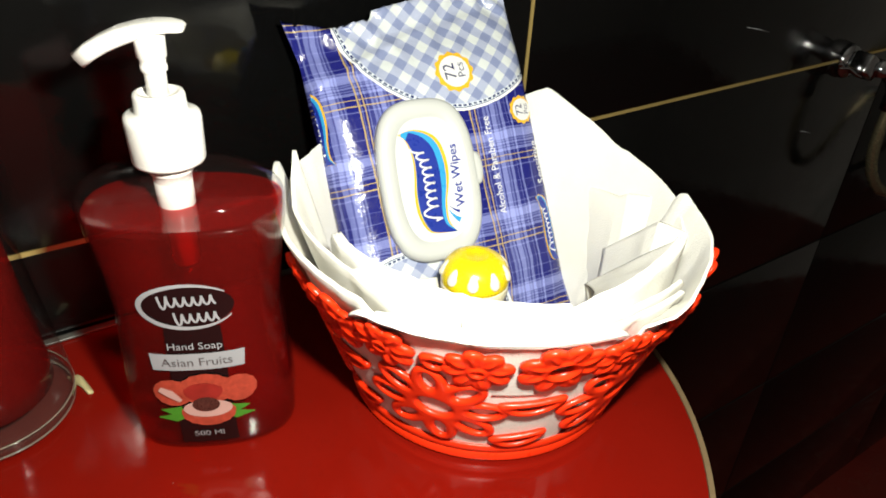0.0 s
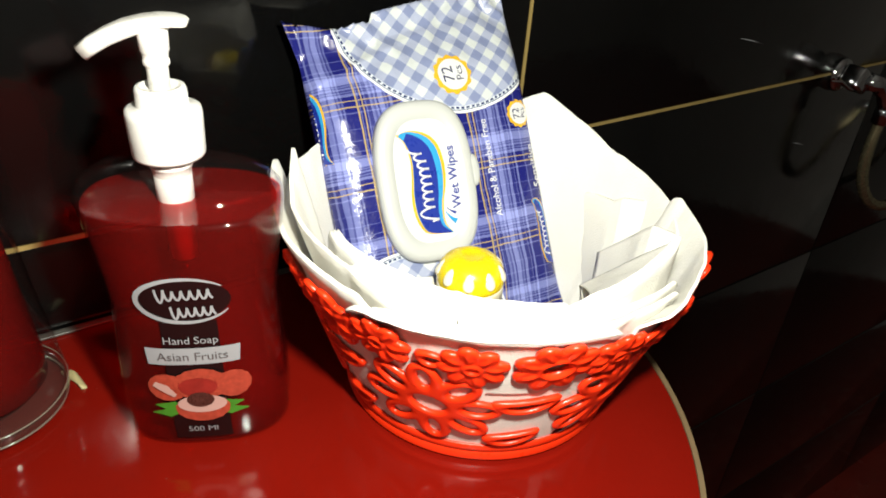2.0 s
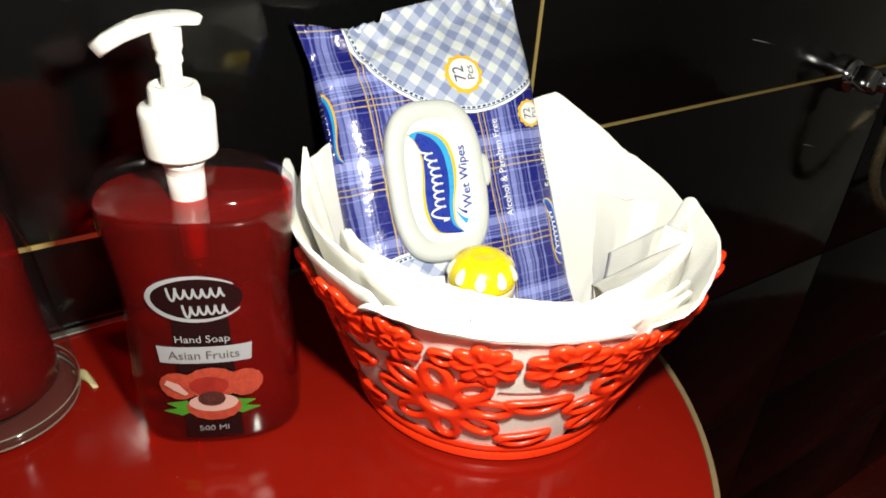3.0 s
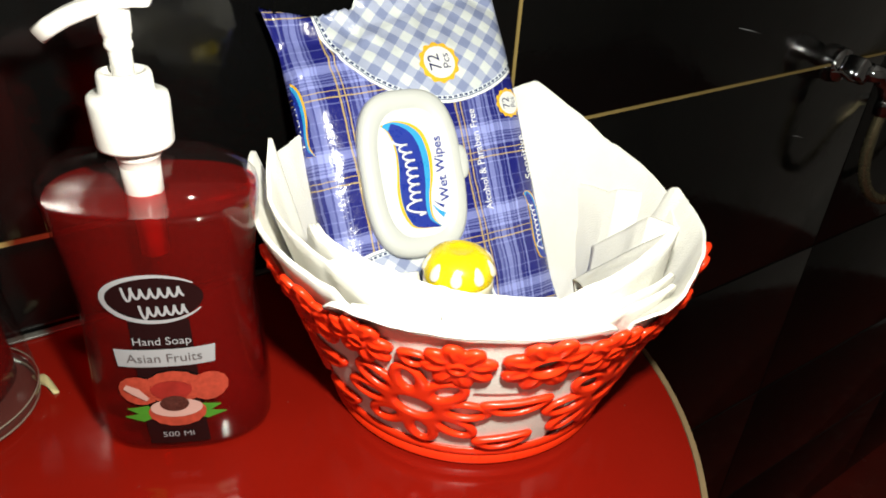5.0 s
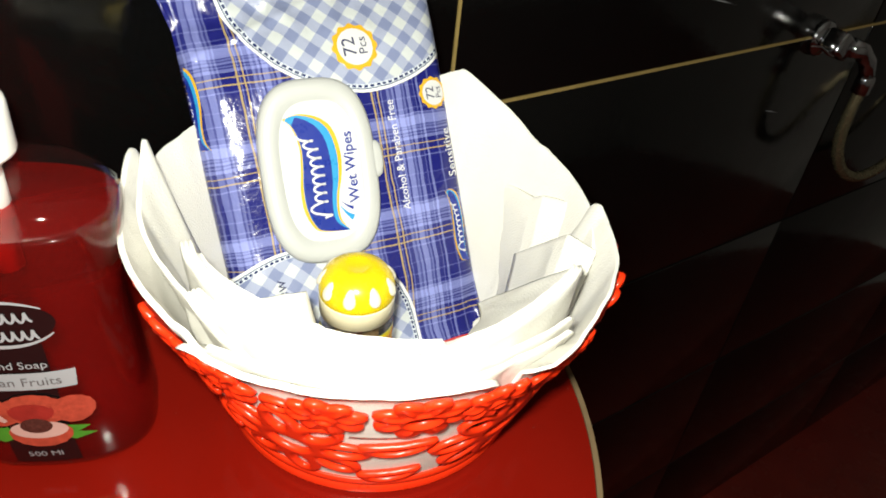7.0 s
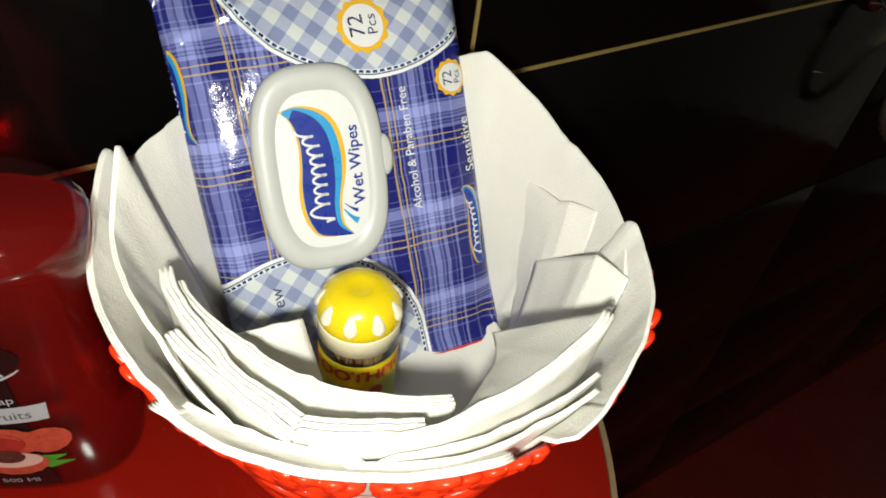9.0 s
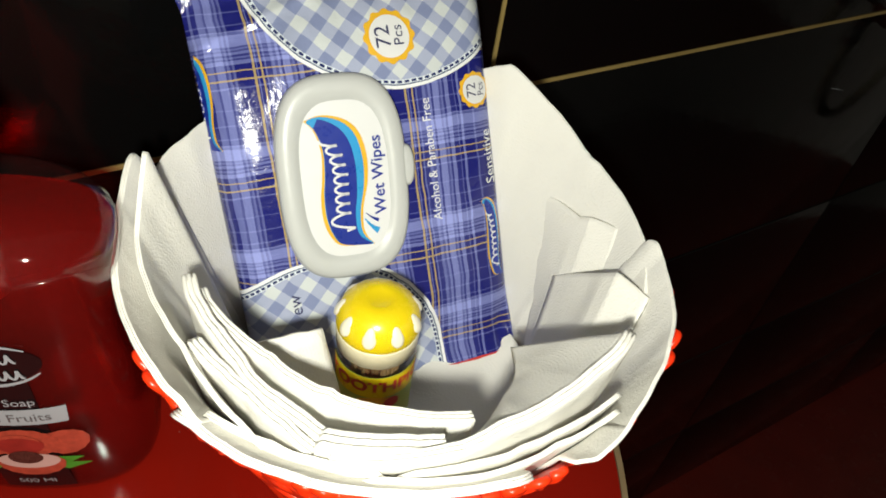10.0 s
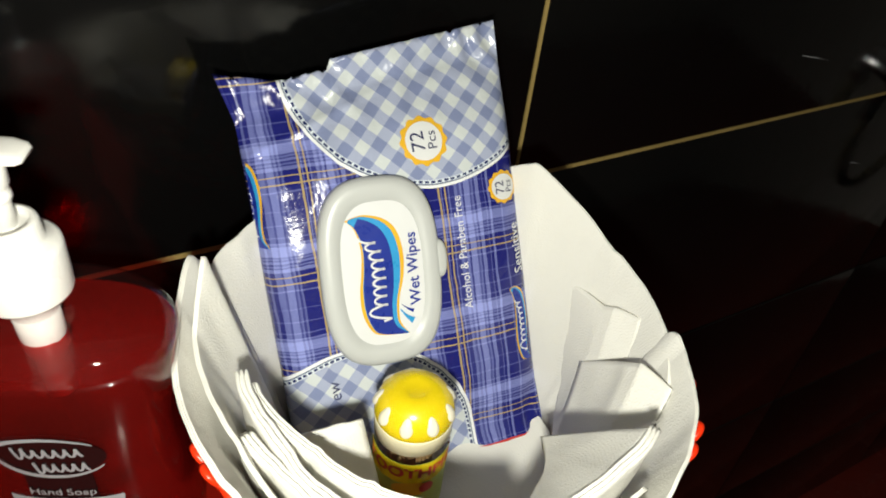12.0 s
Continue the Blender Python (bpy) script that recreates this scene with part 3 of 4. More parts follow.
towel([(170, 0.0892, 0.103), (171.5, 0.0894, 0.1088), (175, 0.0893, 0.1085), (200, 0.0882, 0.1058), (219, 0.0947, 0.1048), (227, 0.0985, 0.1048), (228.5, 0.098, 0.1015)], 0.0055, "folded cream-white paper towel layered inside the basket", 10, 0.05, 0.005)
towel([(187, 0.0968, 0.101), (190, 0.0968, 0.1062), (208, 0.0955, 0.1055), (222, 0.1022, 0.1055), (224.5, 0.102, 0.102)], 0.0052, "folded cream-white paper towel layered inside the basket", 11, 0.05, 0.001)
towel([(172, 0.086, 0.1), (174, 0.0855, 0.104), (199, 0.0805, 0.1032), (222, 0.081, 0.1022), (241, 0.0815, 0.101), (256.5, 0.0825, 0.0992), (258, 0.0825, 0.0985)], 0.0045, "folded cream-white paper towel layered inside the basket", 12, 0.014, 0.003)
towel([(225, 0.1012, 0.105), (226, 0.1012, 0.1085), (234, 0.0995, 0.1088), (241, 0.098, 0.1085), (249, 0.0965, 0.1062)], 0.0072, "thick folded white paper towel at the basket's front", 13, 0.06, 0.001)
towel([(228, 0.1052, 0.1055), (241, 0.1018, 0.1088), (252, 0.1, 0.1105), (264, 0.0962, 0.1128), (279, 0.095, 0.1152), (293, 0.0965, 0.1185), (297, 0.0966, 0.1185), (298.5, 0.096, 0.1165)], 0.0048, "rolled white paper towel inside the basket", 14, 0.05, 0.001)
pleat([[(249, 0.0962, 0.106), (249.5, 0.0955, 0.1035), (250, 0.094, 0.1)], [(264, 0.0918, 0.1125), (266, 0.083, 0.104), (270, 0.074, 0.0945)], [(280, 0.0906, 0.1148), (283, 0.074, 0.099), (288, 0.06, 0.083)], [(297, 0.0918, 0.1172), (298.5, 0.073, 0.098), (299, 0.0525, 0.0765)], [(303, 0.0925, 0.113), (307, 0.075, 0.075), (312, 0.062, 0.03)]], "sloping flap of white paper towel inside the basket", 15)
pleat([[(21.3, 0.0962, 0.083), (8.0, 0.0864, 0.05), (-6, 0.0745, 0.012)], [(0.2, 0.0935, 0.0885), (-6.5, 0.0815, 0.056), (-15, 0.0675, 0.012)], [(-3.6, 0.094, 0.093), (-11.5, 0.0832, 0.06), (-22, 0.069, 0.012)], [(-12, 0.0995, 0.097), (-21, 0.09, 0.062), (-32, 0.0755, 0.012)]], "creased white paper towel inside the basket", 16)
pleat([[(-4.2, 0.0815, 0.0585), (-10, 0.0745, 0.036), (-17, 0.066, 0.01)], [(-25.4, 0.0868, 0.0915), (-37, 0.0765, 0.06), (-50, 0.062, 0.01)], [(-29, 0.089, 0.0975), (-42, 0.079, 0.064), (-56, 0.066, 0.01)], [(-38, 0.0995, 0.0995), (-52, 0.0895, 0.066), (-64, 0.0735, 0.01)]], "creased white paper towel inside the basket", 17)

floor_bm = bmesh.new()
floor_rows = []
for r, z in ((0.0715, 0.0095), (0.066, 0.0045), (0.05, 0.0036), (0.025, 0.0036), (0.002, 0.0036), (0.002, 0.0026), (0.025, 0.0026), (0.05, 0.0026), (0.067, 0.0032), (0.0725, 0.009), (0.0715, 0.0095)):
    ring = []
    for k in range(64):
        a = 2 * math.pi * k / 64
        x, y = r * math.cos(a), r * math.sin(a)
        x = max(x, -0.012 + 0.004 * noise.noise(Vector((y * 40, 0, 5))))
        ring.append((x, y, z + 0.0005 * noise.noise(Vector((x * 60, y * 60, 1)))))
    floor_rows.append(ring)
skin(floor_rows, True, False, floor_bm)
bmesh.ops.remove_doubles(floor_bm, verts=floor_bm.verts, dist=1e-5)
floor_towel = part("paper_towel", floor_bm, PAPER)
floor_towel.matrix_world = pose(BX, BY, 0.0)
tagged(floor_towel, "white paper towel covering the bottom of the basket", "paper towel", "paper towels lining the basket")

flap_rows = []
for j in range(9):
    f = j / 8
    a = Vector((-0.074, -0.012, 0.090)).lerp(Vector((-0.052, -0.04, 0.030)), f)
    b = Vector((-0.043, -0.011, 0.083)).lerp(Vector((-0.036, -0.026, 0.028)), f)
    flap_rows.append([a.lerp(b, k / 10) + Vector((0, 0.0014 * noise.noise(Vector((k * 0.4, f * 3, 7))), 0)) for k in range(11)])
flap = part("paper_towel", skin(flap_rows, False, False), PAPER)
flap.matrix_world = pose(BX, BY, 0.0)
fm = flap.modifiers.new("thickness", "SOLIDIFY")
fm.thickness = 0.0014
tagged(flap, "small folded flap of white paper towel before the wipes pack", "paper towel", "paper towels lining the basket")

# ---- the pack of wet wipes ----
PU, PV, PN = Vector((0.98838, -0.14370, 0.04957)), Vector((0.02978, 0.50279, 0.86390)), Vector((-0.14907, -0.85238, 0.50122))
PACK_O = Vector((0.3815, 0.501, 0.0875)) + PU * -0.0133 + PV * 0.005
PACK_M = Matrix(((PU.x, PV.x, PN.x, PACK_O.x), (PU.y, PV.y, PN.y, PACK_O.y), (PU.z, PV.z, PN.z, PACK_O.z), (0, 0, 0, 1)))
PW, P_LOW, THICK = 0.0688, -0.1045, 0.032


def pack_top(x):
    return 0.1085 + 0.0085 * (x / PW) + (0.004 if x > -0.02 else 0.0)


def pack_face(x, y):
    """The height of the pack's front film over its flat face."""
    e = max(0.0, 1 - abs(x / PW) ** 8)
    top = pack_top(x)
    g = (y - P_LOW) / (top - P_LOW)
    k = max(0.0, min(1.0, (0.93 - g) / 0.2)) * max(0.0, min(1.0, (g - 0.02) / 0.2))
    k = math.sin(k * math.pi / 2)
    puck = 0.0012 * noise.noise(Vector((x * 55, y * 45, 0.3))) + 0.0013 * (1 - k) * math.sin(x * 210 + 9 * noise.noise(Vector((x * 30, y * 30, 2.0))))
    fold = (y - 0.0935 - 0.36 * x) / math.hypot(1, 0.36)
    puck += 0.0016 * math.exp(-(fold / 0.0022) ** 2) * max(0.0, min(1.0, (0.012 - x) / 0.03))
    puck += 0.0011 * max(0.0, (g - 0.72) / 0.28) * noise.noise(Vector((x * 130, y * 110, 4.0)))
    mid = -0.002 - (THICK / 2 - 0.002) * math.sin(min(1.0, max(0.0, g) / 0.2) * math.pi / 2)
    return mid + (THICK / 2 - 0.0 if g > 0.2 else -mid + 0.0) * math.sqrt(e) * k + puck * min(1.0, e * 3)


def pack_back(x, y):
    g = (y - P_LOW) / (pack_top(x) - P_LOW)
    mid = -0.002 - (THICK / 2 - 0.002) * math.sin(min(1.0, max(0.0, g) / 0.2) * math.pi / 2)
    return 2 * mid - pack_face(x, y) - (0.0004 if abs(x) < PW * 0.99 else 0)


def on_pack(x, y):
    d = 0.001
    x = max(-PW + 0.0016, min(PW - 0.0016, x))
    z = pack_face(x, y)
    return (x, y, z), Vector(((pack_face(x - d, y) - pack_face(x + d, y)), (pack_face(x, y - d) - pack_face(x, y + d)), 2 * d)).normalized()


pack = thing("wipes_pack", PACK_M, "blue plaid wet wipes pack with white lid, leaning in the basket", "wipes pack")
NX, NY = 90, 150
front, back = [], []
for j in range(NY + 1):
    g = j / NY
    fr, bk = [], []
    for i in range(NX + 1):
        x = -PW * math.cos(math.pi * i / NX)
        y = P_LOW + (pack_top(x) - P_LOW) * g
        if g > 0.9:
            y += 0.0009 * math.sin(i * 2.1) * (g - 0.9) * 10
        ear = max(0.0, (-x / PW - 0.72) / 0.28) * max(0.0, (g - 0.93) / 0.07)
        fr.append((x - 0.006 * ear, y + 0.009 * ear, pack_face(x, y) + 0.0003 + 0.006 * ear))
        bk.append((x - 0.006 * ear, y + 0.009 * ear, min(pack_back(x, y), pack_face(x, y) - 0.0001) + 0.006 * ear))
    front.append(fr)
    back.append(bk)
bm = skin([fr + bk[::-1] for fr, bk in zip(front, back)], True, True)
bmesh.ops.remove_doubles(bm, verts=bm.verts, dist=1e-6)
part("film", bm, FILM, pack, "shiny printed plaid film")

LID_X, LID_Y, LID_TURN = -0.0137, 0.006, radians(-3.0)
LID_Z = 0.0


def super_ring(rx, ry, e, n, z, cx=0.0, cy=0.0):
    out = []
    for k in range(n):
        t = 2 * math.pi * k / n
        c, s = math.cos(t), math.sin(t)
        out.append((cx + rx * math.copysign(abs(c) ** (2 / e), c), cy + ry * math.copysign(abs(s) ** (2 / e), s), z))
    return out


lid_m = Matrix.Translation((LID_X, LID_Y, LID_Z)) @ Matrix.Rotation(LID_TURN, 4, "Z")
lid = part("lid", skin([super_ring(rx, ry, 3.0, 72, z) for rx, ry, z in ((0.0300, 0.0470, -0.002), (0.0303, 0.0473, 0.004), (0.0298, 0.0468, 0.0062), (0.0284, 0.0454, 0.0078), (0.0262, 0.043, 0.0084), (0.0216, 0.0375, 0.0086), (0.0212, 0.037, 0.0081), (0.001, 0.002, 0.0081))], True, True), LID_WHITE, pack, "white rounded plastic lid")
lid.matrix_local = lid_m
tab = part("thumb_tab", skin([super_ring(0.0042 * s, 0.0098 * s, 2.4, 28, z, 0.0297, 0.003) for s, z in ((1.0, 0.0), (1.0, 0.0055), (0.9, 0.0066), (0.6, 0.0072), (0.1, 0.0073))], True, True), LID_WHITE, lid, "small oval thumb tab")
lid_top = lambda x, y: ((x, y, 0.0082), (0, 0, 1))
part("lid_label", lay(skin([super_ring(0.0203 * s, 0.0357 * s, 3.0, 64, 0) for s in (1.0, 0.6, 0.2, 0.004)], True, False), lid_top, 0.0003), LABEL_WHITE, lid, "white oval label")


FLAG_L = [(-0.0167, 0.0277), (-0.0125, 0.023), (-0.0102, 0.013), (-0.011, 0.002), (-0.0126, -0.008), (-0.0124, -0.018), (-0.0095, -0.0262), (-0.0045, -0.0305), (0.0104, -0.0318)]
FLAG_R = [(-0.0167, 0.0277), (-0.0085, 0.0297), (0.0015, 0.0272), (0.0078, 0.021), (0.0105, 0.010), (0.0098, -0.002), (0.0066, -0.014), (0.0062, -0.025), (0.0104, -0.0318)]


def flag(f0=0.0, f1=1.0, left=0.0, right=1.0, size=1.0, slim=1.0, n=36):
    """A waving flag with two drawn-out tips, or the share of it between two heights and two sides."""
    rows = []
    for j in range(n + 1):
        f = f0 + (f1 - f0) * j / n
        a, b = along(FLAG_L, f), along(FLAG_R, f)
        rows.append([((a.x + (b.x - a.x) * g) * size * slim, (a.y + (b.y - a.y) * g) * size, 0) for g in [left + (right - left) * k / 6 for k in range(7)]])
    return skin(rows, False, False)


part("logo", lay(flag(), lid_top, 0.0006), INK_YELLOW, lid, "amber border of a waving logo")
part("logo", lay(flag(0.04, 0.985, 0.07, 0.91), lid_top, 0.0009), INK_CYAN, lid, "light blue waving logo")
part("logo", lay(flag(0.11, 0.975, 0.08, 0.75), lid_top, 0.0012), INK_BLUE, lid, "deep blue waving logo")


def running_stroke(y0, y1, amp, waves, n=200):
    """A looping pen stroke that runs up the logo, taller at its start."""
    out = []
    for k in range(n + 1):
        f = k / n
        g = 0.86 - 0.68 * f
        mid = along(FLAG_L, g).lerp(along(FLAG_R, g), 0.43)
        big = 1.55 if f < 0.2 else 1.0
        w = 2 * math.pi * (waves * 0.62 * f if f < 0.2 else waves * (0.124 + (f - 0.2) * 1.07))
        out.append((mid.x + amp * big * math.sin(w) - amp * (big - 1), y0 + (y1 - y0) * f + 0.3 * amp * math.cos(w)))
    return out


part("logo_mark", lay(ribbon(running_stroke(-0.0245, 0.0185, 0.0031, 9), 0.0011, 2), lid_top, 0.0016), LABEL_WHITE, lid, "white pen stroke of the logo")
part("lettering", lay(letters("Wet Wipes", 0.0077, 0, 0.00012), lid_top, 0.0008, math.pi / 2, (0.0150, 0.0005)), INK_BLUE, lid, "blue words Wet Wipes")
part("logo_drop", lay(ribbon([(0.0066 + 0.0062 * t, -0.019 - 0.0095 * t + 0.003 * t * t) for t in [k / 8 for k in range(9)]], lambda f: 0.0006 + 0.0026 * f ** 1.5), lid_top, 0.0014), INK_CYAN, lid, "light blue splash")
part("logo_drop", lay(ribbon([(0.0074 + 0.0058 * t, -0.0165 - 0.006 * t + 0.002 * t * t) for t in [k / 8 for k in range(9)]], lambda f: 0.0003 + 0.0016 * f ** 1.5), lid_top, 0.0014), INK_BLUE, lid, "deep blue splash")


def badge(x, y, r):
    scallop = lambda t: 1 + 0.055 * math.cos(12 * t)
    ring = part("badge", lay(disc(0, 0, r, r, 72, 4, scallop), on_pack, 0.0006, 0, (x, y)), INK_YELLOW, pack, "amber scalloped badge")
    part("badge_face", lay(disc(0, 0, r * 0.8, r * 0.8, 40, 3), on_pack, 0.0010, 0, (x, y)), LABEL_WHITE, ring, "white round face")
    part("lettering", lay(letters("72", r * 0.85), on_pack, 0.0014, math.pi / 2, (x - r * 0.26, y)), INK_NAVY, ring, "navy number 72")
    part("lettering", lay(letters("Pcs", r * 0.58), on_pack, 0.0014, math.pi / 2, (x + r * 0.34, y)), INK_NAVY, ring, "navy word Pcs")


badge(0.0181, 0.0658, 0.0118)
badge(0.0578, 0.0366, 0.0085)
part("lettering", lay(letters("Alcohol & Paraben Free", 0.0062), on_pack, 0.0008, math.pi / 2, (0.0311, 0.0065)), LABEL_WHITE, pack, "white words Alcohol & Paraben Free")
part("lettering", lay(letters("Sensitive", 0.0078), on_pack, 0.0009, math.pi / 2, (0.0618, 0.003)), LABEL_WHITE, pack, "white word Sensitive")
part("lettering", lay(letters("ew", 0.0085), on_pack, 0.0009, math.pi / 2, (-0.0452, -0.0505)), INK_NAVY, pack, "navy letters ew")
for x, y, s in ((0.0605, -0.038, 1.0), (-0.0672, 0.048, -1.0)):
    lg = part("logo", lay(flag(size=0.7, slim=0.52), on_pack, 0.0006, 0, (x, y)), INK_YELLOW, pack, "amber border of a waving logo")
    part("logo", lay(flag(0.04, 0.985, 0.09, 0.9, 0.7, 0.52), on_pack, 0.0009, 0, (x, y)), INK_CYAN, lg, "light blue waving logo")
    part("logo", lay(flag(0.1, 0.975, 0.1, 0.76, 0.7, 0.52), on_pack, 0.0012, 0, (x, y)), INK_BLUE, lg, "deep blue waving logo")
    part("logo_mark", lay(ribbon([(a * 0.36, b * 0.7) for a, b in running_stroke(-0.0245, 0.0185, 0.0034, 9)], 0.0007, 1), on_pack, 0.0016, 0, (x, y)), LABEL_WHITE, lg, "white pen stroke of the logo")
part("seam", lay(ribbon([(-0.058 + 0.116 * k / 30, P_LOW + 0.0012) for k in range(31)], 0.0012, 1), on_pack, 0.0007), INK_RED, pack, "red edge of the bottom seam")

# ---- the toothpick holder ----
holder = thing("toothpick_holder", pose(0.3430, 0.4432, 0.0041, 0, 0, -30) @ Matrix.Diagonal((0.99, 0.99, 0.95, 1)), "clear toothpick holder with yellow flower-spotted cap, in the basket", "toothpick holder")
part("jar", lathe([(0.0155, 0.0), (0.0172, 0.0015), (0.0176, 0.055), (0.0174, 0.0605), (0.0160, 0.0605), (0.0160, 0.003), (0.001, 0.003)], 48), CLEAR, holder, "clear plastic jar")
part("collar", lathe([(0.0172, 0.0585), (0.0181, 0.059), (0.0183, 0.0685), (0.0180, 0.0695), (0.0150, 0.0695)], 48), CREAM, holder, "cream collar")
cap = part("cap", lathe([(0.0176, 0.0692), (0.0181, 0.0698), (0.0184, 0.0715), (0.0181, 0.0750), (0.0168, 0.0790), (0.0143, 0.0825), (0.0105, 0.085), (0.0062, 0.0862), (0.005, 0.0857), (0.001, 0.0855)], 56), CAP_YELLOW, holder, "yellow domed cap")
for k in range(9):
    a = 2 * math.pi * (k + 0.5) / 9
    spot = bmesh.new()
    bmesh.ops.create_uvsphere(spot, u_segments=14, v_segments=10, radius=1.0)
    for p in spot.verts:
        p.co = Vector((p.co.x * 0.0019, p.co.y * 0.0027 * (1.12 - 0.3 * p.co.z), p.co.z * 0.0054))
    spot.transform(Matrix.Rotation(a, 4, "Z") @ Matrix.Translation((0.0160, 0, 0.0780)) @ Matrix.Rotation(radians(-33), 4, "Y"))
    part("spot", spot, CAP_SPOT, cap, "pale petal-shaped spot")
jar_wall = lambda x, y: ((0.01775 * math.sin(x / 0.01775), -0.01775 * math.cos(x / 0.01775), y), (math.sin(x / 0.01775), -math.cos(x / 0.01775), 0))
sticker = part("sticker", lay(patch(-0.026, 0.026, 0.006, 0.0525, 36, 6), jar_wall, 0.0002), STICKER, holder, "yellow-green paper sticker")
part("sticker_band", lay(patch(-0.026, 0.026, 0.0375, 0.0522, 36, 5), jar_wall, 0.0004), CAP_YELLOW, sticker, "yellow upper band")
part("lettering", lay(letters("TOOTHPICK", 0.0098, 0, 0.0003), jar_wall, 0.0006, 0, (0.004, 0.0452)), INK_RED, sticker, "red word TOOTHPICK")
part("picture", lay(disc(0.002, 0.0325, 0.0095, 0.0055, 24, 4), jar_wall, 0.0006), INK_YELLOW, sticker, "amber oval picture")
part("picture", lay(disc(0.009, 0.0332, 0.0035, 0.004, 18, 3), jar_wall, 0.0009), INK_RED, sticker, "small red spot")
rnd = random.Random(4)
for k in range(44):
    a, r = rnd.uniform(0, 6.28), 0.0125 * math.sqrt(rnd.random())
    b = rnd.uniform(0, 6.28)
    part("toothpick", tube([(r * math.cos(a), r * math.sin(a), 0.004), (0.6 * r * math.cos(a) + 0.005 * math.cos(b), 0.6 * r * math.sin(a) + 0.005 * math.sin(b), rnd.uniform(0.054, 0.0585))], 0.0009, False, 5), WOOD, holder)

# ---- the soap bottle with its pump ----
BOT = thing("soap_bottle", pose(0.2132, 0.4907, 0.0008, 0, 0, -25), "clear pump bottle of red hand soap, on the red shelf", "soap bottle")
BODY = [(0.0, 0.0385, 0.025), (0.0025, 0.0402, 0.0272), (0.02, 0.0414, 0.0286), (0.05, 0.0399, 0.0286), (0.08, 0.0385, 0.028), (0.105, 0.0411, 0.0288), (0.124, 0.0437, 0.0296), (0.1315, 0.044, 0.0294), (0.1365, 0.0415, 0.028), (0.1405, 0.034, 0.0245), (0.1432, 0.022, 0.0185), (0.1452, 0.0115, 0.0112), (0.1500, 0.0105, 0.0105)]


PUMP_X = -0.0032


def body_at(z):
    ws = lerp_table([(a, b) for a, b, c in BODY], z)
    ds = lerp_table([(a, c) for a, b, c in BODY], z)
    return ws, ds


def body_ring(z, shrink=0.0, n=64, e=2.5):
    w, d = body_at(z)
    off = PUMP_X * max(0.0, min(1.0, (z - 0.128) / 0.014))
    return [(p[0] + off, p[1], z) for p in super_ring(w - shrink, d - shrink, e if z < 0.142 else 2.0, n, z)]


def on_bottle(x, z):
    w, d = body_at(z)
    y = -d * max(0.0, 1 - abs(x / w) ** 2.5) ** 0.4
    return (x, y, z), Vector((0.9 * x / (w * w), y / (d * d), 0)).normalized()


zs = [0.0, 0.0012, 0.0025, 0.006, 0.012, 0.02, 0.035, 0.05, 0.065, 0.08, 0.093, 0.105, 0.115, 0.124, 0.128, 0.1315, 0.134, 0.1365, 0.1385, 0.1405, 0.142, 0.1432, 0.1443, 0.1452, 0.150]
part("body", skin([body_ring(z) for z in zs], True, True), CLEAR, BOT, "clear waisted plastic body")
liq = [z for z in zs if 0.0012 <= z <= 0.124] + [0.1262]
soap = part("soap", skin([body_ring(z + 0.0008, 0.0012) for z in liq], True, True), SOAP, BOT, "translucent red liquid soap")
# Added sheet whose colour carries the brighter look of the soap's lit top.
part("soap_surface", skin([[(p[0] * g + PUMP_X * (1 - g), p[1] * g, 0.1276 + 0.0006 * g ** 8) for p in body_ring(0.127, 0.0013)] for g in (1.0, 0.97, 0.9, 0.7, 0.4, 0.22)], True, False), SOAP_LIT_TOP, soap, "surface of the soap, its lit brightness put into the colour")
part("pump_tube", lathe([(0.0015, 0.097), (0.0058, 0.097), (0.006, 0.12), (0.0078, 0.121), (0.0082, 0.146), (0.0015, 0.146)], 28), PUMP_WHITE, BOT, "white pump housing")
part("dip_tube", tube([(0, 0, 0.006), (0.001, 0.001, 0.05), (0, 0, 0.098)], 0.0026, False, 12, up=Vector((0, 1, 0))), CLEAR, BOT, "thin clear suction tube")
part("neck", lathe([(0.0078, 0.138), (0.0082, 0.140), (0.0082, 0.1425), (0.0090, 0.143), (0.0090, 0.1445), (0.0082, 0.145), (0.0082, 0.150), (0.0015, 0.150)], 36), PUMP_WHITE, BOT, "white threaded neck")
part("collar", lathe([(0.0085, 0.1485), (0.0148, 0.1485), (0.0152, 0.1497), (0.0156, 0.1665), (0.0152, 0.169), (0.0138, 0.1698), (0.0110, 0.17), (0.0106, 0.171), (0.0104, 0.1768), (0.0098, 0.1784), (0.0078, 0.1787), (0.0074, 0.1772), (0.0045, 0.1772)], 64), PUMP_WHITE, BOT, "white screw collar")
part("stem", lathe([(0.0042, 0.175), (0.0044, 0.186), (0.0047, 0.187), (0.0053, 0.1875), (0.0053, 0.1895), (0.0049, 0.190), (0.0053, 0.1925), (0.0058, 0.193), (0.0061, 0.201), (0.0057, 0.2025)], 36), PUMP_WHITE, BOT, "white ribbed stem")
spine = [(0.0140, 0.2040), (0.0125, 0.2045), (0.0085, 0.2050), (0.003, 0.2047), (-0.003, 0.2036), (-0.010, 0.2014), (-0.0165, 0.1986), (-0.0225, 0.1952), (-0.0275, 0.1916)]
rows = []
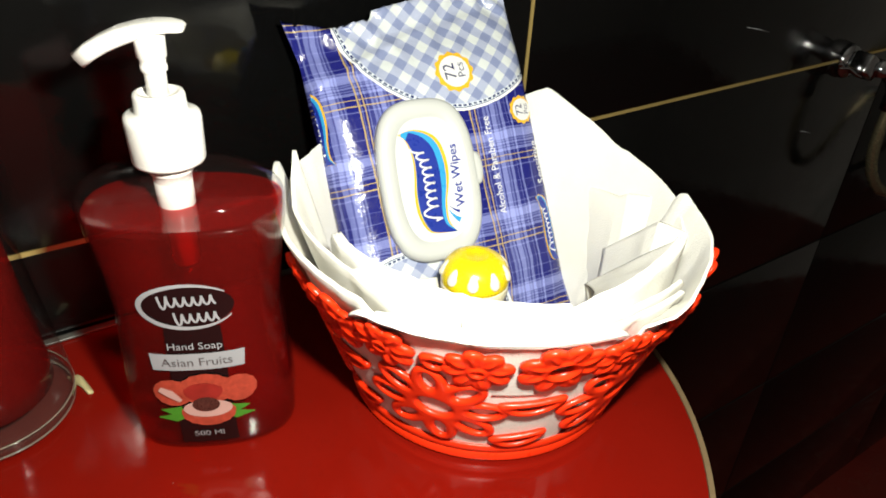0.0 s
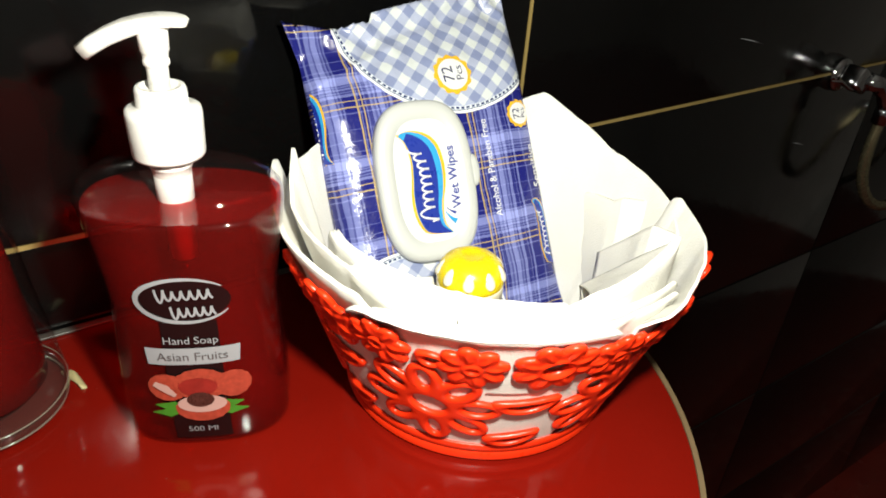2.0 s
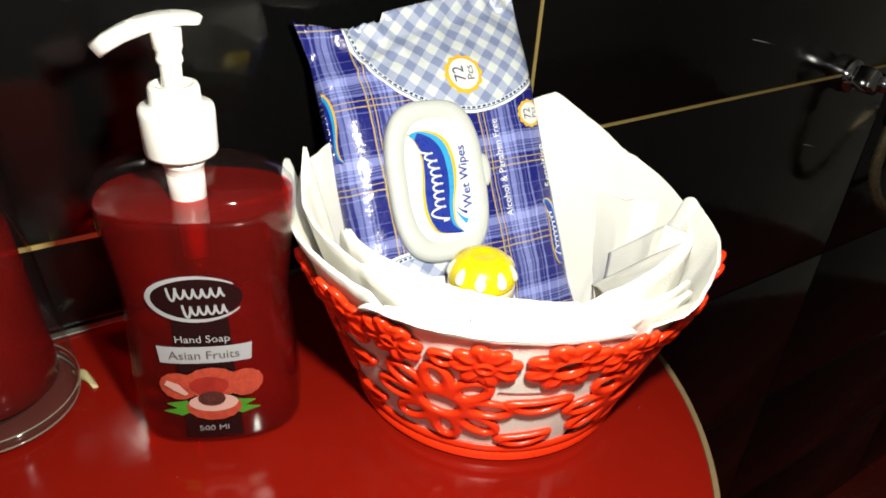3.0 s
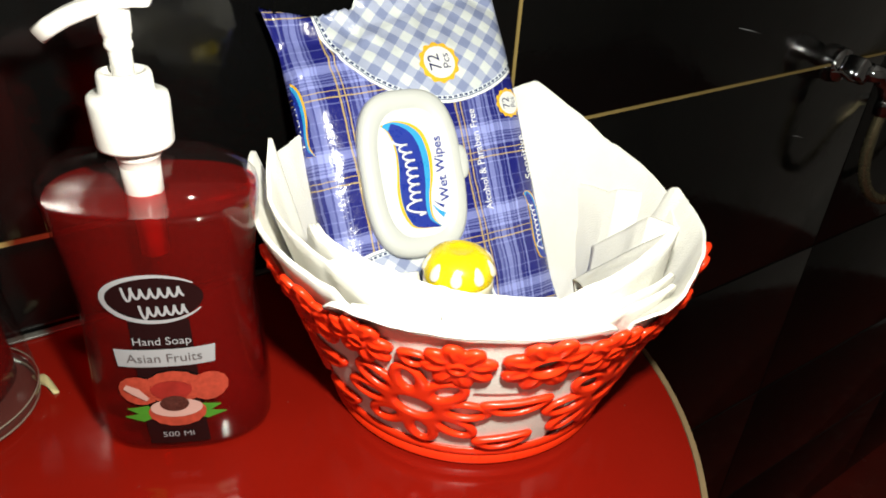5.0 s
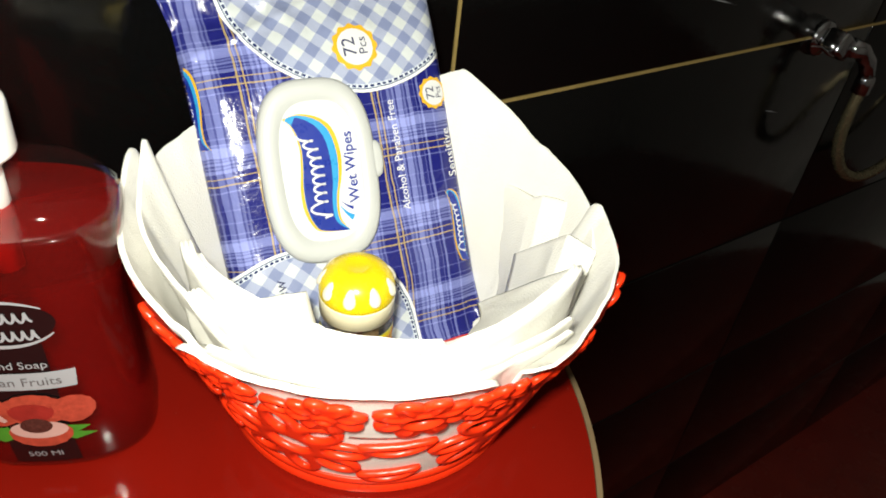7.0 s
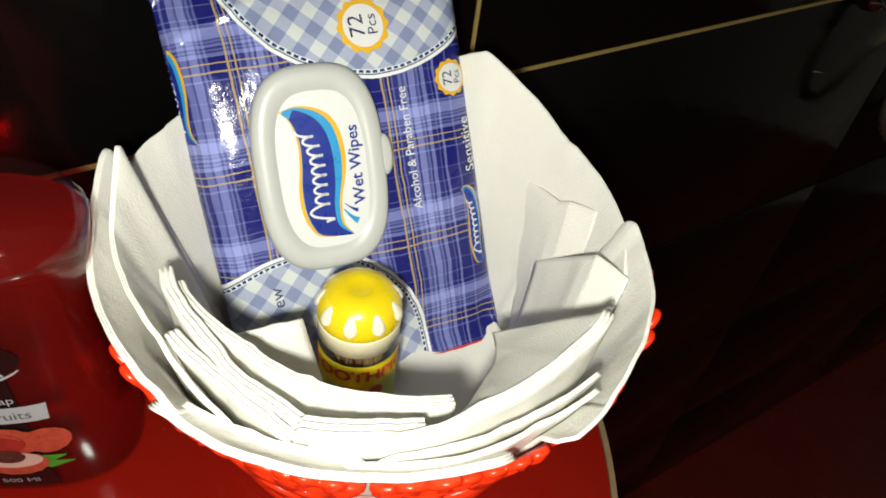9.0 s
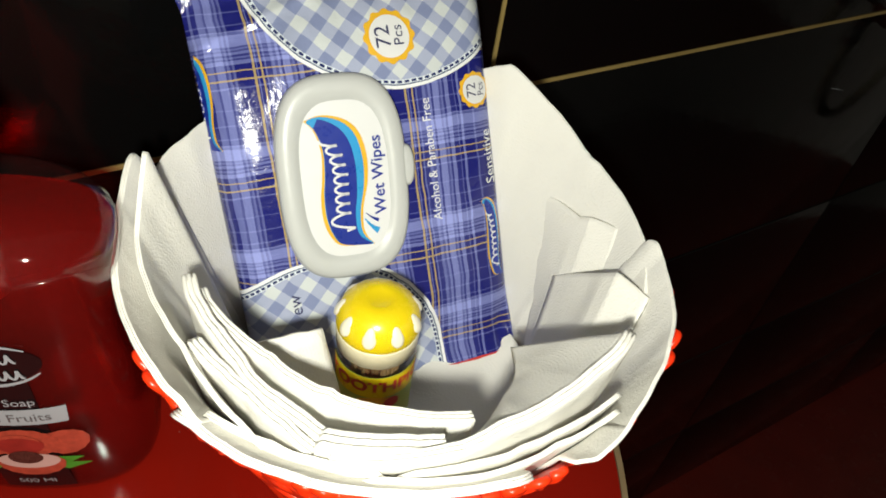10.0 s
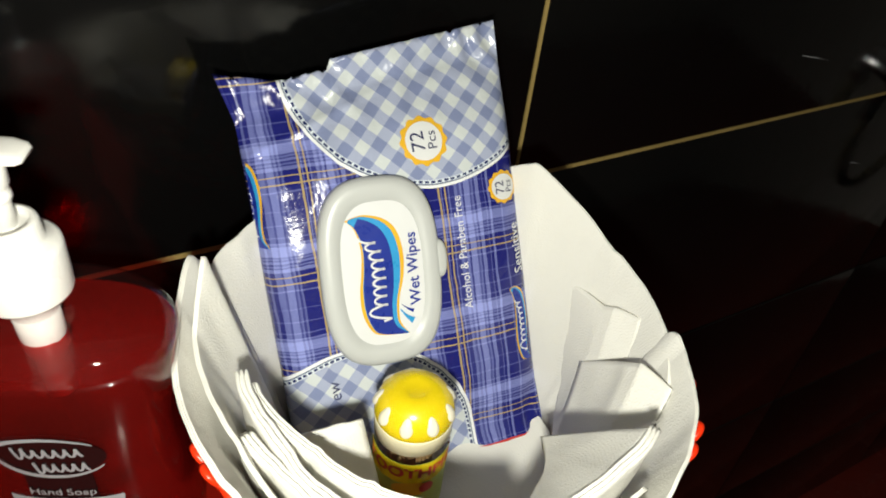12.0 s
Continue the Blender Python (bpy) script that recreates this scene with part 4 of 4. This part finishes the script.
for k, (x, z) in enumerate(spine):
    a, b = spine[max(0, k - 1)], spine[min(len(spine) - 1, k + 1)]
    d = Vector((b[0] - a[0], 0, b[1] - a[1])).normalized()
    up = Vector((d.z, 0, -d.x)) * (1 if d.x < 0 else -1)
    f = k / (len(spine) - 1)
    hw, hh = 0.0042 + 0.0036 * math.sin(math.pi * min(1.0, f * 1.1)) ** 0.7 - 0.0012 * f, 0.0011 + 0.0024 * min(1.0, f * 1.6)
    rows.append([Vector((x, 0, z)) + Vector((0, p[0], 0)) + up * p[1] for p in super_ring(hw, hh, 3.2, 24, 0)])
part("nozzle", skin(rows, True, True), PUMP_WHITE, BOT, "white curved pump nozzle")

for ob in BOT.children:
    if ob.name.split(".")[0] in ("pump_tube", "dip_tube", "neck", "collar", "stem", "nozzle"):
        ob.location.x = PUMP_X

part("label_band", lay(patch(0, 0, 0.006, 0.079, 14, 24, lambda f: (-0.0135 + 0.0012 * f, 0.0135 - 0.001 * f)), on_bottle, 0.0004), INK_BLACK, BOT, "black printed band")
part("logo", lay(disc(0.0, 0.0905, 0.0196, 0.0112, 40, 6), on_bottle, 0.0005), INK_BLACK, BOT, "dark oval of the logo")
part("logo_ring", lay(ribbon(arc(0.0, 0.0905, 0.0206, 0.0118, 38, 330, 48), lambda f: 0.0006 + 0.0018 * math.sin(math.pi * f) ** 0.8, 2), on_bottle, 0.0009), PALE, BOT, "pale open oval of the logo")
for x0, x1, zc, loops in ((-0.0118, 0.0122, 0.0938, 6.5), (-0.0062, 0.0128, 0.0845, 5.5)):
    line = [(x0 + (x1 - x0) * k / 160 - 0.0005 * math.sin(2 * math.pi * loops * k / 160), zc + 0.0027 * (1.3 if k < 26 else 0.9) * math.cos(2 * math.pi * loops * k / 160) + 0.0008 * (k / 160 - 0.5)) for k in range(161)]
    part("logo_mark", lay(ribbon(line, 0.0011, 2), on_bottle, 0.0009), PALE, BOT, "pale pen stroke of the logo")
part("lettering", lay(letters("Hand Soap", 0.0056), on_bottle, 0.0009, 0, (0.0, 0.0682)), PALE, BOT, "pale words Hand Soap")
strip = part("name_strip", lay(patch(0, 0, 0.0545, 0.0640, 16, 4, lambda f: (-0.0202 - 0.0006 * f, 0.0205 + 0.0008 * f)), on_bottle, 0.0008), PALE, BOT, "pale grey strip")
part("lettering", lay(letters("Asian Fruits", 0.0066), on_bottle, 0.0012, 0, (0.0, 0.0592)), INK_GREY, strip, "grey words Asian Fruits")
for cx, cz, rx, rz in ((-0.0135, 0.0405, 0.0088, 0.0082), (0.0165, 0.041, 0.0082, 0.0082), (0.002, 0.0425, 0.0125, 0.0095), (0.0015, 0.0275, 0.0125, 0.0085)):
    part("fruit_picture", lay(disc(cx, cz, rx, rz, 30, 5, lambda t: 1 + 0.025 * math.sin(13 * t)), on_bottle, 0.0009 + 0.0003 * (abs(cx) < 0.01)), LYCHEE, BOT, "printed red lychee")
part("fruit_picture", lay(disc(0.0005, 0.0418, 0.0088, 0.0066, 26, 4), on_bottle, 0.0015), PEEL, BOT, "printed dark inside of a lychee peel")
part("fruit_picture", lay(ribbon(arc(0.0005, 0.0418, 0.0084, 0.0062, 20, 165, 18), lambda f: 0.0002 + 0.0022 * math.sin(math.pi * f)), on_bottle, 0.0017), LYCHEE, BOT, "printed bright edge of a lychee peel")
part("fruit_picture", lay(disc(0.0015, 0.0305, 0.0112, 0.0055, 26, 4), on_bottle, 0.0016), FLESH, BOT, "printed pale lychee flesh")
part("fruit_picture", lay(disc(0.001, 0.0335, 0.0062, 0.0046, 24, 4), on_bottle, 0.0019), STONE, BOT, "printed dark lychee stone")
part("fruit_picture", lay(ribbon([(-0.019, 0.043), (-0.0145, 0.0405), (-0.010, 0.036)], lambda f: 0.001 + 0.0038 * math.sin(math.pi * (0.2 + 0.7 * f))), on_bottle, 0.0016), FLESH, BOT, "printed pale lychee flesh")
for sx in (-1, 1):
    for dz, ln in ((0.0, 0.0225), (0.004, 0.0205)):
        part("leaf_picture", lay(ribbon([(sx * 0.010, 0.026 + dz), (sx * 0.0145, 0.0242 + dz), (sx * ln, 0.0238 + dz * 1.3)], lambda f: 0.0004 + 0.0052 * math.sin(math.pi * (0.25 + 0.75 * f)) ** 1.2), on_bottle, 0.0008), LEAF, BOT, "printed green leaf")
part("lettering", lay(letters("500 Ml", 0.0052), on_bottle, 0.0009, 0, (0.0, 0.0128)), PALE, BOT, "pale words 500 Ml")

# ---- the second bottle at the shelf's back ----
jar = thing("glass_bottle", pose(0.1115, 0.5495, 0.0008), "tapered clear glass bottle of red liquid, on the shelf", "bottle")
part("body", lathe([(0.034, 0.0), (0.0395, 0.0008), (0.0412, 0.003), (0.0416, 0.008), (0.0408, 0.02), (0.0388, 0.04), (0.0358, 0.07), (0.0335, 0.1), (0.0322, 0.13), (0.028, 0.15), (0.0165, 0.162), (0.0145, 0.18), (0.013, 0.18), (0.0145, 0.162)], 72), CLEAR, jar, "clear tapering glass body")
part("liquid", lathe([(0.012, 0.0105), (0.028, 0.0118), (0.0325, 0.0155), (0.0328, 0.03), (0.0302, 0.07), (0.0278, 0.105), (0.001, 0.105)], 56), DARK_SOAP, jar, "dark red liquid")
part("base", lathe([(0.0335, 0.0012), (0.0388, 0.0016), (0.0404, 0.0034), (0.0409, 0.007), (0.0385, 0.0088), (0.032, 0.0096), (0.015, 0.0082), (0.001, 0.0078)], 72), FOGGED, jar, "thick cloudy glass base")
# Moulded rims, their bright highlight lines put into the colour.
for r, z, w in ((0.0402, 0.0030, 0.0006), (0.0412, 0.0098, 0.0004)):
    part("base_rim", tube([(r * math.cos(2 * math.pi * k / 72), r * math.sin(2 * math.pi * k / 72), z) for k in range(72)], w, True, 6), RIM_GLASS, jar, "moulded rim of the base with its highlight painted pale")
part("stopper", lathe([(0.0128, 0.172), (0.0128, 0.181), (0.016, 0.182), (0.016, 0.198), (0.0135, 0.201), (0.001, 0.202)], 32), CREAM, jar, "cream stopper")
chip = tagged(part("flake", lay(ribbon([(0.1505 + 0.0075 * t, 0.5585 - 0.0205 * t + 0.003 * math.sin(3 * t)) for t in [k / 10 for k in range(11)]], lambda f: 0.0012 + 0.0035 * math.sin(math.pi * (0.08 + 0.84 * f)) ** 0.8, 3), lambda x, y: ((x, y, 0.0016 + 0.0009 * math.sin(x * 900)), (0, 0, 1)), 0.0), CHIP), "small cream flake lying on the red shelf", "flake")
sol = chip.modifiers.new("thickness", "SOLIDIFY")
sol.thickness = 0.0012

# ---- the chrome wall tap with its hose ----
TAP = thing("wall_tap", pose(0.972, WALL_Y, 0.058), "chrome angle tap on the tiled wall with a spray hose", "tap")


def along_y(profile, n=40):
    bm = lathe(profile, n)
    bm.transform(Matrix.Rotation(radians(90), 4, "X"))
    return bm


part("wall_rose", along_y([(0.001, -0.004), (0.019, -0.004), (0.0195, 0.003), (0.017, 0.007), (0.011, 0.010), (0.001, 0.010)]), CHROME, TAP, "round chrome wall rose")
valve = box(-0.014, 0.014, -0.032, -0.009, -0.012, 0.012, 0.0035, 2)
valve.transform(Matrix.Rotation(radians(28), 4, "Y"))
part("valve_body", valve, CHROME, TAP, "squared chrome body")
part("lever", tube([(-0.046, -0.018, 0.003), (-0.03, -0.02, 0.001), (-0.016, -0.024, -0.007), (0.0, -0.028, -0.012)], lambda f: 0.0009 + 0.0016 * f, False, 10, 0.6, Vector((0, 1, 0))), CHROME, TAP, "thin curved chrome lever")
part("outlet", tube([(0.012, -0.028, -0.002), (0.03, -0.032, -0.006), (0.042, -0.038, -0.018), (0.044, -0.043, -0.034)], lambda f: 0.0105 - 0.0025 * f, False, 16, 1.0, Vector((0, 1, 0))), CHROME, TAP, "bent chrome outlet")
part("hose_nut", lathe([(0.006, -0.052), (0.0095, -0.052), (0.0098, -0.036), (0.0085, -0.032), (0.006, -0.032)], 6, (0.0445, -0.043)), CHROME, TAP, "six-sided chrome nut")
knots = [Vector(p) for p in ((0.0445, -0.043, -0.05), (0.044, -0.043, -0.078), (0.05, -0.043, -0.108), (0.07, -0.043, -0.14), (0.108, -0.043, -0.17), (0.16, -0.043, -0.186), (0.22, -0.043, -0.176), (0.26, -0.04, -0.14), (0.275, -0.02, -0.09))]
fine = []
for k in range(len(knots) - 1):
    a, b, c, d = knots[max(0, k - 1)], knots[k], knots[k + 1], knots[min(len(knots) - 1, k + 2)]
    for q in range(22):
        t = q / 22
        fine.append(0.5 * (2 * b + (c - a) * t + (2 * a - 5 * b + 4 * c - d) * t * t + (3 * b - a - 3 * c + d) * t ** 3))
part("hose", tube(fine, lambda f: 0.0056 + 0.0013 * (1 if int(f * (len(fine) - 1) + 0.5) % 2 else -1), False, 12, 1.0, Vector((0, 1, 0))), HOSE, TAP, "ribbed metal hose")
part("hose_holder", tube([(0.275, -0.004, -0.09), (0.275, -0.028, -0.09)], 0.0085, False, 18, 1.0, Vector((0, 0, 1))), CHROME, TAP, "chrome hose wall bracket")

# ---- small thin pale marks on the tiles ----
for x, z, ln, an in ((0.786, 0.113, 0.04, -13.0), (0.935, -0.021, 0.026, -16.0)):
    sc = tube([(-ln / 2, 0, 0), (0, 0, 0.0004), (ln / 2, 0, 0)], lambda f: 0.0002 + 0.0005 * math.sin(math.pi * f), False, 6, 0.5, Vector((0, 1, 0)))
    pale_mark = part("pale_mark", sc, PALE, wall_north, "small pale mark on the tile")
    pale_mark.matrix_world = pose(x, WALL_Y - 0.0002, z, 0, -an, 0)
